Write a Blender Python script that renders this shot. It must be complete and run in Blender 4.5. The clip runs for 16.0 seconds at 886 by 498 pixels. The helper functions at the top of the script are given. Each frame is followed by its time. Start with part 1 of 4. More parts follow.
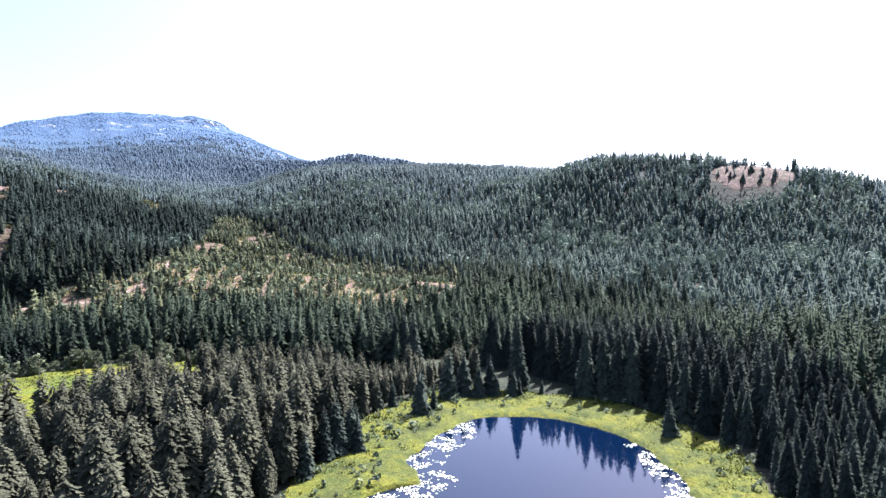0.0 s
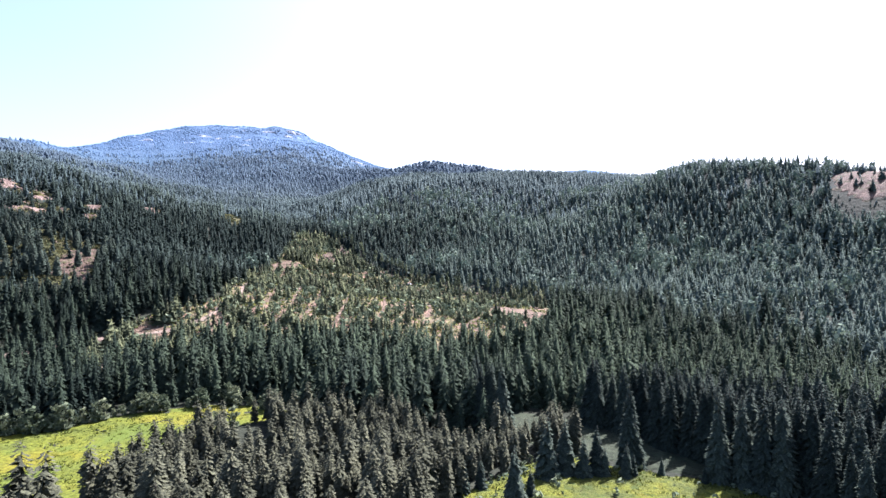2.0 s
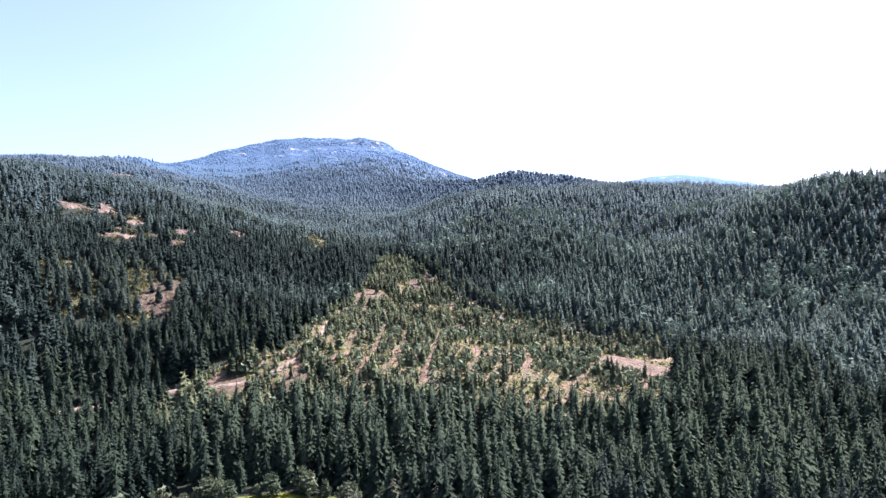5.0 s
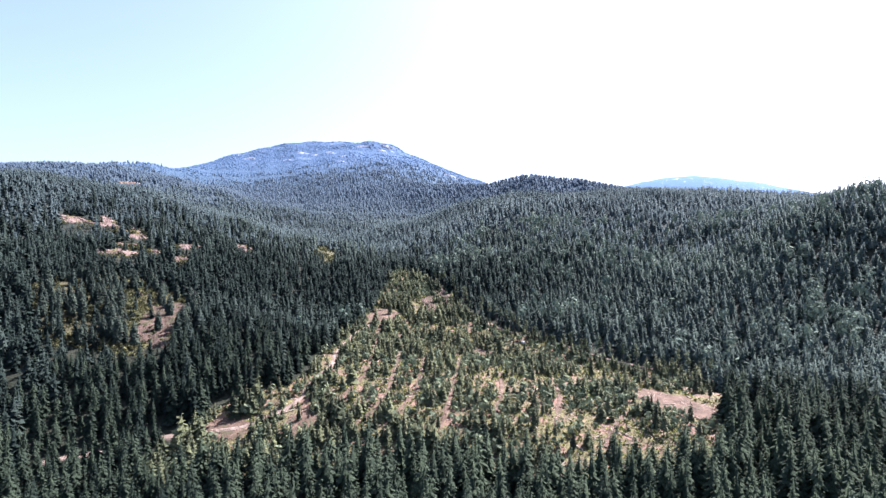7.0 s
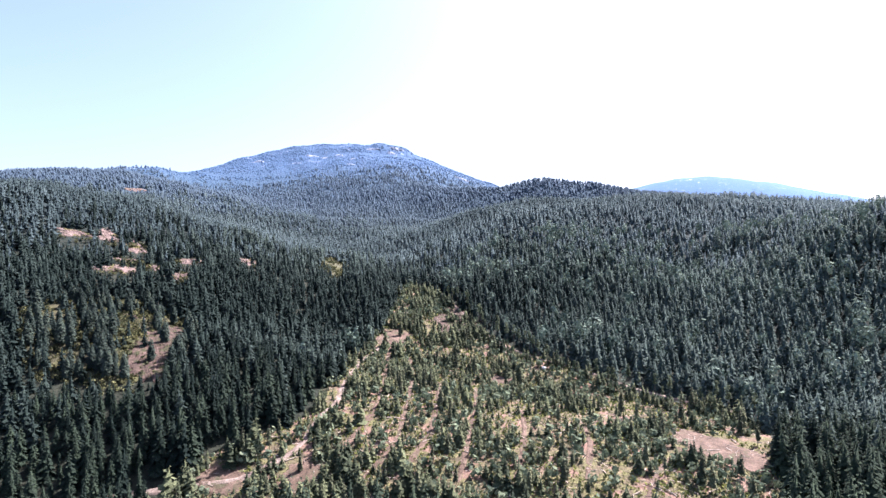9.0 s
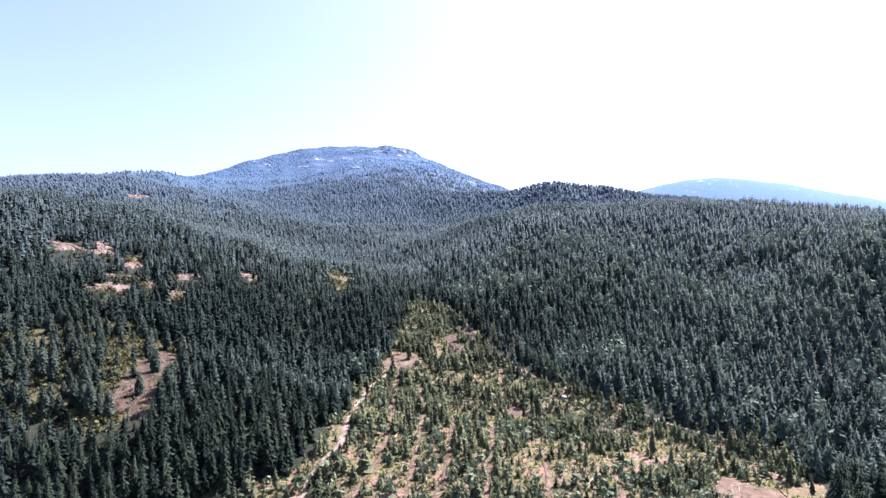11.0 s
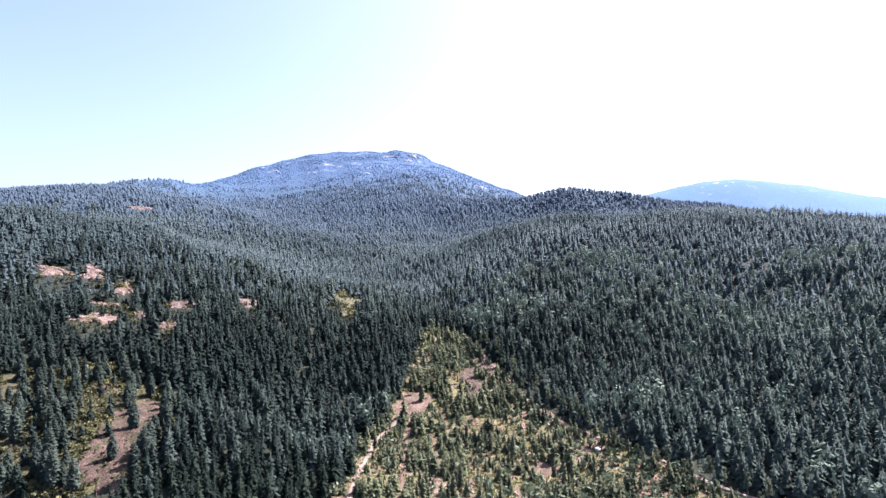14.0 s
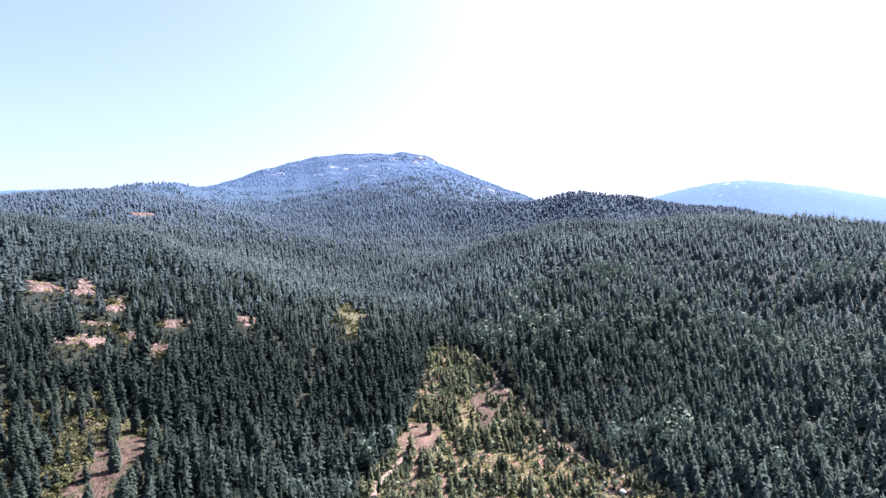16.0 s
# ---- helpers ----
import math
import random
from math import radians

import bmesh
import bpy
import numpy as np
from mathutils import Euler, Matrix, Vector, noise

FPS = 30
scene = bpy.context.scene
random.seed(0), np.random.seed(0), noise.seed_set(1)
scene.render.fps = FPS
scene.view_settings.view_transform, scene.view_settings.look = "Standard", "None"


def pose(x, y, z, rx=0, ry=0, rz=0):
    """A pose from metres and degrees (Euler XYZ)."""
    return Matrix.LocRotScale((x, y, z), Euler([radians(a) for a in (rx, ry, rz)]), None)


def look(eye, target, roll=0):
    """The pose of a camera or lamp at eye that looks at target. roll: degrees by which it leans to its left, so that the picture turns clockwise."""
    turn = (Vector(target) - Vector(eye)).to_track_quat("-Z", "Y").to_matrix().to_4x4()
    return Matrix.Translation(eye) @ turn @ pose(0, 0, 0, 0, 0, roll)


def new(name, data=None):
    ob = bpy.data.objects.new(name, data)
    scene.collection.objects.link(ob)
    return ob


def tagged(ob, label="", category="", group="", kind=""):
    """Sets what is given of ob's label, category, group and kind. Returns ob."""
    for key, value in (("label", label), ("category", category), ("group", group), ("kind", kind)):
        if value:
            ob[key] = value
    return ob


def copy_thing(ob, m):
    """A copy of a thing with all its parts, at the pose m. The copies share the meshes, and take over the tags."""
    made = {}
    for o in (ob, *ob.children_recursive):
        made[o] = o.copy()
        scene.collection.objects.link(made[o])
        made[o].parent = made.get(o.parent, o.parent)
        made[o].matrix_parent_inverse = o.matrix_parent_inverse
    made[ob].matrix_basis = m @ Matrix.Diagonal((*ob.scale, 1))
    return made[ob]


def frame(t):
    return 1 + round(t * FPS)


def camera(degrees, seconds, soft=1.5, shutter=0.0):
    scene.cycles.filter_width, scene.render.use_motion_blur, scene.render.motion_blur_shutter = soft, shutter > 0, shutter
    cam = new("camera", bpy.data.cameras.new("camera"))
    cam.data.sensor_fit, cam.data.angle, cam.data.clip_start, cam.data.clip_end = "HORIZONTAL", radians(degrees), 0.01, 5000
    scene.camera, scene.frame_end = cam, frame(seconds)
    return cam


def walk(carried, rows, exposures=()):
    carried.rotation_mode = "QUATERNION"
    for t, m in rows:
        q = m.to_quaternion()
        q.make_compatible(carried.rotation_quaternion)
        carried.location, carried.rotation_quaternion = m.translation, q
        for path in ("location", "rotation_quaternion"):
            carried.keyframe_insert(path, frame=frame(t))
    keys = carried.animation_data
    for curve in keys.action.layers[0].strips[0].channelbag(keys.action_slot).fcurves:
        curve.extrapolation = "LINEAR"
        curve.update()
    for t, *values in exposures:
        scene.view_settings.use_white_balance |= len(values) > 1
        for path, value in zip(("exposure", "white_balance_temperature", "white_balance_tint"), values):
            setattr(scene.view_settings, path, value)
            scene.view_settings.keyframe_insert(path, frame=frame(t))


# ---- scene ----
cam = camera(74.6, 16.0, soft=1.45)
# seconds, eye (m; the lake's surface is z = 0), yaw to the left, pitch up, lean to the left
PATH = [
    (0, 0.00, 0.01, 50.02, 0.00, 0.10, -0.00),
    (0.5, -1.02, 7.59, 53.32, 2.89, 0.18, 0.04),
    (1, -2.31, 14.97, 56.69, 4.76, 0.27, 0.01),
    (1.5, -3.97, 22.08, 59.93, 5.86, 0.31, -0.01),
    (2, -5.87, 29.28, 63.08, 7.42, 0.39, -0.01),
    (2.5, -7.95, 36.38, 66.27, 9.35, 0.46, 0.02),
    (3, -10.37, 43.39, 69.41, 11.11, 0.55, 0.02),
    (3.5, -12.99, 50.10, 72.67, 12.60, 0.63, 0.07),
    (4, -15.55, 56.39, 75.91, 13.83, 0.73, 0.16),
    (4.5, -18.44, 62.60, 79.24, 14.76, 0.83, 0.17),
    (7, -34.50, 92.86, 95.50, 16.28, 1.00, -0.02),
    (7.5, -37.40, 99.13, 98.58, 16.51, 1.02, -0.06),
    (8, -39.99, 105.54, 101.72, 16.76, 1.02, -0.08),
    (8.5, -42.48, 111.89, 104.96, 17.00, 1.01, -0.12),
    (9, -44.96, 118.16, 108.20, 17.24, 1.02, -0.16),
    (11.5, -58.16, 148.58, 123.15, 18.08, 1.13, -0.32),
    (12, -60.79, 154.90, 126.08, 18.25, 1.18, -0.40),
    (12.5, -63.21, 161.20, 128.93, 18.44, 1.22, -0.47),
    (13, -65.53, 167.29, 131.87, 18.60, 1.26, -0.52),
    (13.5, -67.85, 173.27, 134.71, 18.85, 1.27, -0.56),
    (14, -70.29, 179.31, 137.59, 18.98, 1.29, -0.60),
    (14.5, -72.74, 185.40, 140.47, 19.14, 1.31, -0.65),
    (15, -75.21, 191.40, 143.44, 19.30, 1.30, -0.69),
    (15.5, -77.71, 197.28, 146.48, 19.43, 1.31, -0.68),
    (16, -80.18, 203.20, 149.42, 19.63, 1.31, -0.64),
]


def aimed(x, y, z, yaw, pitch, roll):
    a, b = radians(yaw), radians(pitch)
    return look((x, y, z), (x - 100 * math.sin(a) * math.cos(b), y + 100 * math.cos(a) * math.cos(b), z + 100 * math.sin(b)), roll)


walk(cam, [(row[0], aimed(*row[1:])) for row in PATH], [(0.0, 2.34, 5800.0, 24.0), (4.5, 2.16, 5800.0, 26.0), (16.0, 2.11, 5900.0, 30.0)])

# ---- world, sun ----
SUN_ELEVATION, SUN_AZIMUTH = 51.0, 35.0  # degrees up, and to the right of +y
world = bpy.data.worlds.new("world")
scene.world = world
world.use_nodes = True
wn = world.node_tree
sky = wn.nodes.new("ShaderNodeTexSky")
sky.sky_type, sky.sun_disc = "NISHITA", False
sky.sun_elevation, sky.sun_rotation = radians(SUN_ELEVATION), radians(SUN_AZIMUTH)
sky.air_density, sky.dust_density, sky.ozone_density = 1.0, 2.8, 1.3
wn.nodes["Background"].inputs["Strength"].default_value = 0.074
wn.links.new(sky.outputs[0], wn.nodes["Background"].inputs["Color"])
sun_data = bpy.data.lights.new("sun", "SUN")
sun_data.energy, sun_data.angle, sun_data.color = 5.0, radians(0.53), (1.0, 0.97, 0.91)
sun = new("sun", sun_data)
sun_dir = Vector((math.sin(radians(SUN_AZIMUTH)) * math.cos(radians(SUN_ELEVATION)),
                  math.cos(radians(SUN_AZIMUTH)) * math.cos(radians(SUN_ELEVATION)), math.sin(radians(SUN_ELEVATION))))
sun.matrix_world = look(Vector((0, 300, 900)) + sun_dir * 500, Vector((0, 300, 900)))


# ---- materials ----
def ramp(nt, stops):
    node = nt.nodes.new("ShaderNodeValToRGB")
    els = node.color_ramp.elements
    while len(els) < len(stops):
        els.new(0.5)
    for el, (at, col) in zip(els, stops):
        el.position, el.color = at, (*col, 1)
    return node


def noise_node(nt, scale, detail=4.0, rough=0.6, coords=None):
    node = nt.nodes.new("ShaderNodeTexNoise")
    node.inputs["Scale"].default_value, node.inputs["Detail"].default_value, node.inputs["Roughness"].default_value = scale, detail, rough
    if coords:
        nt.links.new(coords, node.inputs["Vector"])
    return node


def material(name, roughness=0.8):
    m = bpy.data.materials.new(name)
    m.use_nodes = True
    b = m.node_tree.nodes["Principled BSDF"]
    b.inputs["Roughness"].default_value = roughness
    b.inputs["Specular IOR Level"].default_value = 0.12
    return m, m.node_tree, b


def mixed(nt, a, b, fac, mode="MIX"):
    """Mix of two colours (sockets or tuples) by a socket or a number."""
    node = nt.nodes.new("ShaderNodeMix")
    node.data_type, node.blend_type = "RGBA", mode
    for at, value in ((0, fac), (6, a), (7, b)):
        if isinstance(value, bpy.types.NodeSocket):
            nt.links.new(value, node.inputs[at])
        else:
            node.inputs[at].default_value = value if at == 0 else (*value, 1)
    return node.outputs[2]


def bumped(nt, b, height, strength, distance):
    node = nt.nodes.new("ShaderNodeBump")
    node.inputs["Strength"].default_value, node.inputs["Distance"].default_value = strength, distance
    nt.links.new(height, node.inputs["Height"])
    nt.links.new(node.outputs[0], b.inputs["Normal"])


def foliage(name, dark, light, single=False, glow=0.09, grain=0.9, relief=0.5, mottle=1.0):
    """Needles or leaves: the tone goes from tree to tree (attribute tint, or the object's own random), with lit sprays
    and shaded gaps painted as fine grain, and relief.
    """
    m, nt, b = material(name, 0.9)
    b.inputs["Specular IOR Level"].default_value = 0.06
    geo = nt.nodes.new("ShaderNodeNewGeometry")
    if single:
        tone = nt.nodes.new("ShaderNodeObjectInfo").outputs["Random"]
    else:
        at = nt.nodes.new("ShaderNodeAttribute")
        at.attribute_name = "tint"
        tone = at.outputs["Fac"]
    r = ramp(nt, [(0.0, dark), (1.0, light)])
    nt.links.new(tone, r.inputs[0])
    n = noise_node(nt, grain, 4.0, 0.75, geo.outputs["Position"])
    # noise puts the shade of gaps and the light on sprays into the colour
    lo, hi = 0.9 - 0.82 * mottle, 0.9 + 1.05 * mottle
    shade = ramp(nt, [(0.36, (lo, lo, lo * 1.1)), (0.5, (0.9 - 0.3 * mottle,) * 3), (0.66, (hi, hi * 0.98, hi * 0.88))])
    nt.links.new(n.outputs[0], shade.inputs[0])
    col = mixed(nt, r.outputs[0], shade.outputs[0], 1.0, "MULTIPLY")
    nt.links.new(col, b.inputs["Base Color"])
    bumped(nt, b, n.outputs[0], 0.6, relief)
    trans = nt.nodes.new("ShaderNodeBsdfTranslucent")
    nt.links.new(col, trans.inputs[0])
    mix = nt.nodes.new("ShaderNodeMixShader")
    mix.inputs[0].default_value = glow
    out = nt.nodes["Material Output"]
    nt.links.new(b.outputs[0], mix.inputs[1])
    nt.links.new(trans.outputs[0], mix.inputs[2])
    nt.links.new(mix.outputs[0], out.inputs[0])
    return m


def earth(name, stops, scale, fine, bump=0.6, distance=0.4, roughness=0.9, blotch=None):
    """Ground: a ramp over coarse noise, mottled by fine noise, with relief."""
    m, nt, b = material(name, roughness)
    geo = nt.nodes.new("ShaderNodeNewGeometry")
    a = noise_node(nt, scale, 5.0, 0.6, geo.outputs["Position"])
    f = noise_node(nt, fine, 5.0, 0.7, geo.outputs["Position"])
    r = ramp(nt, stops)
    nt.links.new(a.outputs[0], r.inputs[0])
    s = ramp(nt, [(0.3, (0.4, 0.4, 0.4)), (0.7, (1.5, 1.5, 1.5))])
    nt.links.new(f.outputs[0], s.inputs[0])
    col = mixed(nt, r.outputs[0], s.outputs[0], 1.0, "MULTIPLY")
    if blotch:
        tone, size, lo, hi = blotch
        k = noise_node(nt, size, 3.0, 0.55, geo.outputs["Position"])
        mask = ramp(nt, [(lo, (0, 0, 0)), (hi, (1, 1, 1))])
        nt.links.new(k.outputs[0], mask.inputs[0])
        col = mixed(nt, col, tone, mask.outputs[0])
    nt.links.new(col, b.inputs["Base Color"])
    bumped(nt, b, f.outputs[0], bump, distance)
    return m


PINE = foliage("pine_needles", (0.044, 0.047, 0.030), (0.090, 0.094, 0.059), glow=0.03, grain=2.0, mottle=0.5)
PINE_ONE = foliage("pine_needles_single", (0.044, 0.047, 0.030), (0.090, 0.094, 0.059), single=True, glow=0.03, grain=2.0, mottle=0.5)
GLADE_PINE = foliage("hillside_pine_needles", (0.028, 0.040, 0.031), (0.062, 0.082, 0.060), single=True, glow=0.03, grain=2.0, mottle=0.5)
SPRUCE = foliage("spruce_needles", (0.010, 0.017, 0.013), (0.049, 0.068, 0.040), glow=0.03, grain=1.5, mottle=0.5)
SPRUCE_ONE = foliage("spruce_needles_single", (0.018, 0.027, 0.022), (0.054, 0.071, 0.052), single=True, glow=0.03, grain=1.9, mottle=0.5)
FIR = foliage("fir_needles", (0.015, 0.024, 0.019), (0.080, 0.108, 0.086), glow=0.03, grain=1.0, relief=0.7, mottle=0.4)
# the next three put aerial haze into the needle colour, bluer farther off
LIGHT_HAZE_FIR = foliage("light_haze_fir_needles", (0.040, 0.058, 0.056), (0.088, 0.118, 0.112), glow=0.03, grain=0.6, relief=0.7, mottle=0.35)
HAZE_FIR = foliage("haze_fir_needles", (0.050, 0.069, 0.071), (0.056, 0.082, 0.104), glow=0.03, grain=0.2, relief=0.7, mottle=0.3)
DEEP_HAZE_FIR = foliage("deep_haze_fir_needles", (0.043, 0.074, 0.096), (0.057, 0.100, 0.164), glow=0.03, grain=0.05, relief=0.7, mottle=0.15)
SAPLING = foliage("sapling_needles", (0.030, 0.040, 0.024), (0.140, 0.155, 0.078), grain=1.8, mottle=0.5)
SAPLING_ONE = foliage("sapling_needles_single", (0.050, 0.058, 0.034), (0.150, 0.158, 0.085), single=True, grain=1.8, mottle=0.5)
LEAF = foliage("leaves", (0.072, 0.100, 0.062), (0.190, 0.225, 0.135), glow=0.2, grain=1.2, mottle=0.45)
BROADLEAF = foliage("broadleaf_leaves", (0.090, 0.130, 0.098), (0.205, 0.260, 0.190), glow=0.15, grain=1.2, mottle=0.4)
LEAF_ONE = foliage("leaves_single", (0.085, 0.110, 0.066), (0.175, 0.200, 0.120), single=True, glow=0.3, grain=1.2, mottle=0.5)
SEDGE = foliage("sedge", (0.040, 0.060, 0.012), (0.104, 0.118, 0.018), glow=0.35, grain=1.0)
BRUSH = foliage("brush", (0.060, 0.084, 0.034), (0.270, 0.285, 0.078), glow=0.3, grain=1.0, mottle=0.7)
OLIVE_BRUSH = foliage("olive_brush", (0.042, 0.054, 0.028), (0.175, 0.170, 0.076), glow=0.3, grain=1.0)
BARK = earth("bark", [(0.3, (0.065, 0.049, 0.036)), (0.7, (0.130, 0.104, 0.081))], 1.5, 9.0, 0.8, 0.05)
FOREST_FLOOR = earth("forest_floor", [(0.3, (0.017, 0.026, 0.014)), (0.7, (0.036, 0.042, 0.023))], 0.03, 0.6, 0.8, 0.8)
FEN = earth("fen_ground", [(0.30, (0.036, 0.046, 0.012)), (0.45, (0.070, 0.082, 0.016)), (0.58, (0.098, 0.108, 0.012)), (0.75, (0.122, 0.108, 0.018))], 0.11, 1.4, 1.0, 0.8,
            blotch=((0.048, 0.066, 0.014), 0.30, 0.54, 0.64))
MEADOW = earth("meadow_ground", [(0.32, (0.040, 0.058, 0.014)), (0.5, (0.080, 0.092, 0.010)), (0.68, (0.118, 0.106, 0.010))], 0.035, 0.9, 0.7, 0.4,
               blotch=((0.062, 0.084, 0.012), 0.045, 0.52, 0.62))
LOGGED = earth("logged_ground", [(0.28, (0.055, 0.052, 0.028)), (0.45, (0.120, 0.094, 0.054)), (0.6, (0.125, 0.118, 0.046)), (0.75, (0.205, 0.138, 0.096))], 0.16, 1.0, 1.0, 0.8,
               blotch=((0.185, 0.115, 0.080), 0.12, 0.54, 0.62))
DIRT = earth("trail_dirt", [(0.3, (0.060, 0.041, 0.027)), (0.5, (0.105, 0.071, 0.048)), (0.7, (0.165, 0.114, 0.080))], 0.22, 1.8, 0.9, 0.25,
             blotch=((0.070, 0.062, 0.034), 0.16, 0.55, 0.66))
PALE_DIRT = earth("landing_dirt", [(0.3, (0.124, 0.088, 0.065)), (0.7, (0.241, 0.189, 0.147))], 0.12, 1.6, 0.7, 0.2)
ROCK = earth("outcrop_rock", [(0.3, (0.098, 0.069, 0.055)), (0.55, (0.182, 0.130, 0.104)), (0.75, (0.287, 0.224, 0.189))], 0.18, 1.2, 1.0, 0.8,
             blotch=((0.124, 0.107, 0.039), 0.12, 0.57, 0.64))
DRY_GRASS = earth("dry_grass", [(0.3, (0.050, 0.054, 0.026)), (0.7, (0.110, 0.100, 0.054))], 0.10, 1.2, 0.8, 0.4)
RED_SOIL = earth("red_soil", [(0.3, (0.042, 0.032, 0.023)), (0.5, (0.085, 0.058, 0.042)), (0.75, (0.150, 0.102, 0.076))], 0.22, 1.3, 1.0, 0.9,
                blotch=((0.055, 0.052, 0.026), 0.2, 0.54, 0.60))
DRY_SLOPE = earth("dry_slope", [(0.3, (0.033, 0.033, 0.018)), (0.5, (0.062, 0.056, 0.029)), (0.7, (0.084, 0.084, 0.029))], 0.08, 1.0, 0.9, 0.6)
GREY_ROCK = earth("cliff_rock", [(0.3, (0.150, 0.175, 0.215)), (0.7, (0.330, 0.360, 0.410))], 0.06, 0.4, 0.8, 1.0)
PALE_STONE = earth("pale_stone", [(0.3, (0.274, 0.267, 0.247)), (0.7, (0.429, 0.417, 0.391))], 0.5, 3.0, 0.6, 0.1)
LOG_WOOD = earth("log_wood", [(0.3, (0.247, 0.189, 0.130)), (0.7, (0.404, 0.345, 0.274))], 1.0, 7.0, 0.5, 0.04)


def water_material():
    m, nt, b = material("lake_water", 0.04)
    # blue in the base colour adds to the sky's reflection
    b.inputs["Base Color"].default_value = (0.001, 0.005, 0.016, 1)
    b.inputs["IOR"].default_value = 1.33
    b.inputs["Specular IOR Level"].default_value = 0.5
    geo = nt.nodes.new("ShaderNodeNewGeometry")
    n = noise_node(nt, 0.9, 3.0, 0.5, geo.outputs["Position"])
    bumped(nt, b, n.outputs[0], 0.05, 0.05)
    return m


def pad_material():
    m, nt, b = material("lily_leaf", 0.32)
    b.inputs["Specular IOR Level"].default_value = 0.9
    at = nt.nodes.new("ShaderNodeAttribute")
    at.attribute_name = "tint"
    # the pale end of the ramp paints the sky's glint onto the pads
    r = ramp(nt, [(0.0, (0.25, 0.32, 0.14)), (0.4, (0.50, 0.54, 0.40)), (1.0, (0.75, 0.75, 0.68))])
    nt.links.new(at.outputs["Fac"], r.inputs[0])
    nt.links.new(r.outputs[0], b.inputs["Base Color"])
    return m


def mountain_material():
    """Forest soil low down; above it haze is painted in as blue, by height and distance; among the trees, pale rock
    that breaks through in patches near the summit plateau.
    """
    m, nt, b = material("hill_ground", 0.95)
    geo = nt.nodes.new("ShaderNodeNewGeometry")
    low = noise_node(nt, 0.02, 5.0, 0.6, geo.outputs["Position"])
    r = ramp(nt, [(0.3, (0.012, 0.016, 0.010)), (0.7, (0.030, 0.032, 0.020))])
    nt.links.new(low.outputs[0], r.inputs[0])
    sep = nt.nodes.new("ShaderNodeSeparateXYZ")
    nt.links.new(geo.outputs["Position"], sep.inputs[0])
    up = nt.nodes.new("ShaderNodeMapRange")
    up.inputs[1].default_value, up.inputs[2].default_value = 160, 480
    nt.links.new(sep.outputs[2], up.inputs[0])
    # haze put into the colour: bluer with height
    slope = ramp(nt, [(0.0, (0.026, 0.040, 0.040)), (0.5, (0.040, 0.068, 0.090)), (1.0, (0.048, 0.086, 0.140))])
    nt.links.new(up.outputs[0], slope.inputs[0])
    wood = noise_node(nt, 0.09, 4.0, 0.7, geo.outputs["Position"])
    grain = ramp(nt, [(0.3, (0.72, 0.74, 0.80)), (0.7, (1.2, 1.2, 1.15))])
    nt.links.new(wood.outputs[0], grain.inputs[0])
    forested = mixed(nt, slope.outputs[0], grain.outputs[0], 1.0, "MULTIPLY")
    begin = nt.nodes.new("ShaderNodeMapRange")
    begin.inputs[1].default_value, begin.inputs[2].default_value = 110, 210
    nt.links.new(sep.outputs[2], begin.inputs[0])
    high = mixed(nt, r.outputs[0], forested, begin.outputs[0])
    # farthest ground fades to a flat haze blue
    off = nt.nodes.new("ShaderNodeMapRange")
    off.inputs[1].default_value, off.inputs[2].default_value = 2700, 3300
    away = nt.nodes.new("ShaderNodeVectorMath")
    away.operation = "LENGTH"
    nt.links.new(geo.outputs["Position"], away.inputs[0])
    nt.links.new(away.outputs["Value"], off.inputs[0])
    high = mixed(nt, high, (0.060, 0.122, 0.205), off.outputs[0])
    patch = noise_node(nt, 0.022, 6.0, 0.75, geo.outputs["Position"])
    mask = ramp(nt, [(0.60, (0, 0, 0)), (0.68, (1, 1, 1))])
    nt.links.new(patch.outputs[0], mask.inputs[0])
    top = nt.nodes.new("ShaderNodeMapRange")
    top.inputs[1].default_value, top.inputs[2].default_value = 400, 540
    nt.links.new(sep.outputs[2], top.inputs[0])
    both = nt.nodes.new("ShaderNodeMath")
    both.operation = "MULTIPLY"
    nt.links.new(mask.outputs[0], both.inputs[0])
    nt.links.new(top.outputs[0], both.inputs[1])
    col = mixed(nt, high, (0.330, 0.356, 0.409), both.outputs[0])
    nt.links.new(col, b.inputs["Base Color"])
    bumped(nt, b, patch.outputs[0], 0.8, 6.0)
    return m


WATER, PAD, HILL = water_material(), pad_material(), mountain_material()

# ---- the lie of the land ----
# hills: x, y, height, two half-widths, heading, and how blunt the top is
RIDGES = [
    (-527, 560, 91.1, 261, 321, 84, 1.40),
    (-971, 782, 143.7, 368, 477, 28, 1.32),
    (-654, 1218, 117.9, 357, 625, 65, 1.30),
    (218, 901, 111.4, 175, 516, 13, 0.99),
    (-96, 1038, 94.8, 414, 232, 92, 1.45),
    (440, 482, 42.6, 95, 343, 50, 1.12),
    (-585, 360, -20.6, 211, 50, 53, 0.91),
    (-1317, 1101, 90.8, 341, 440, -33, 1.21),
    (616, 1516, 84.1, 556, 493, -27, 1.26),
    (120, 644, 36.7, 88, 186, -47, 0.79),
    (-184, 369, 16.9, 323, 69, 4, 1.44),
    (338, 610, 13.0, 60, 70, 0, 1.00),
]
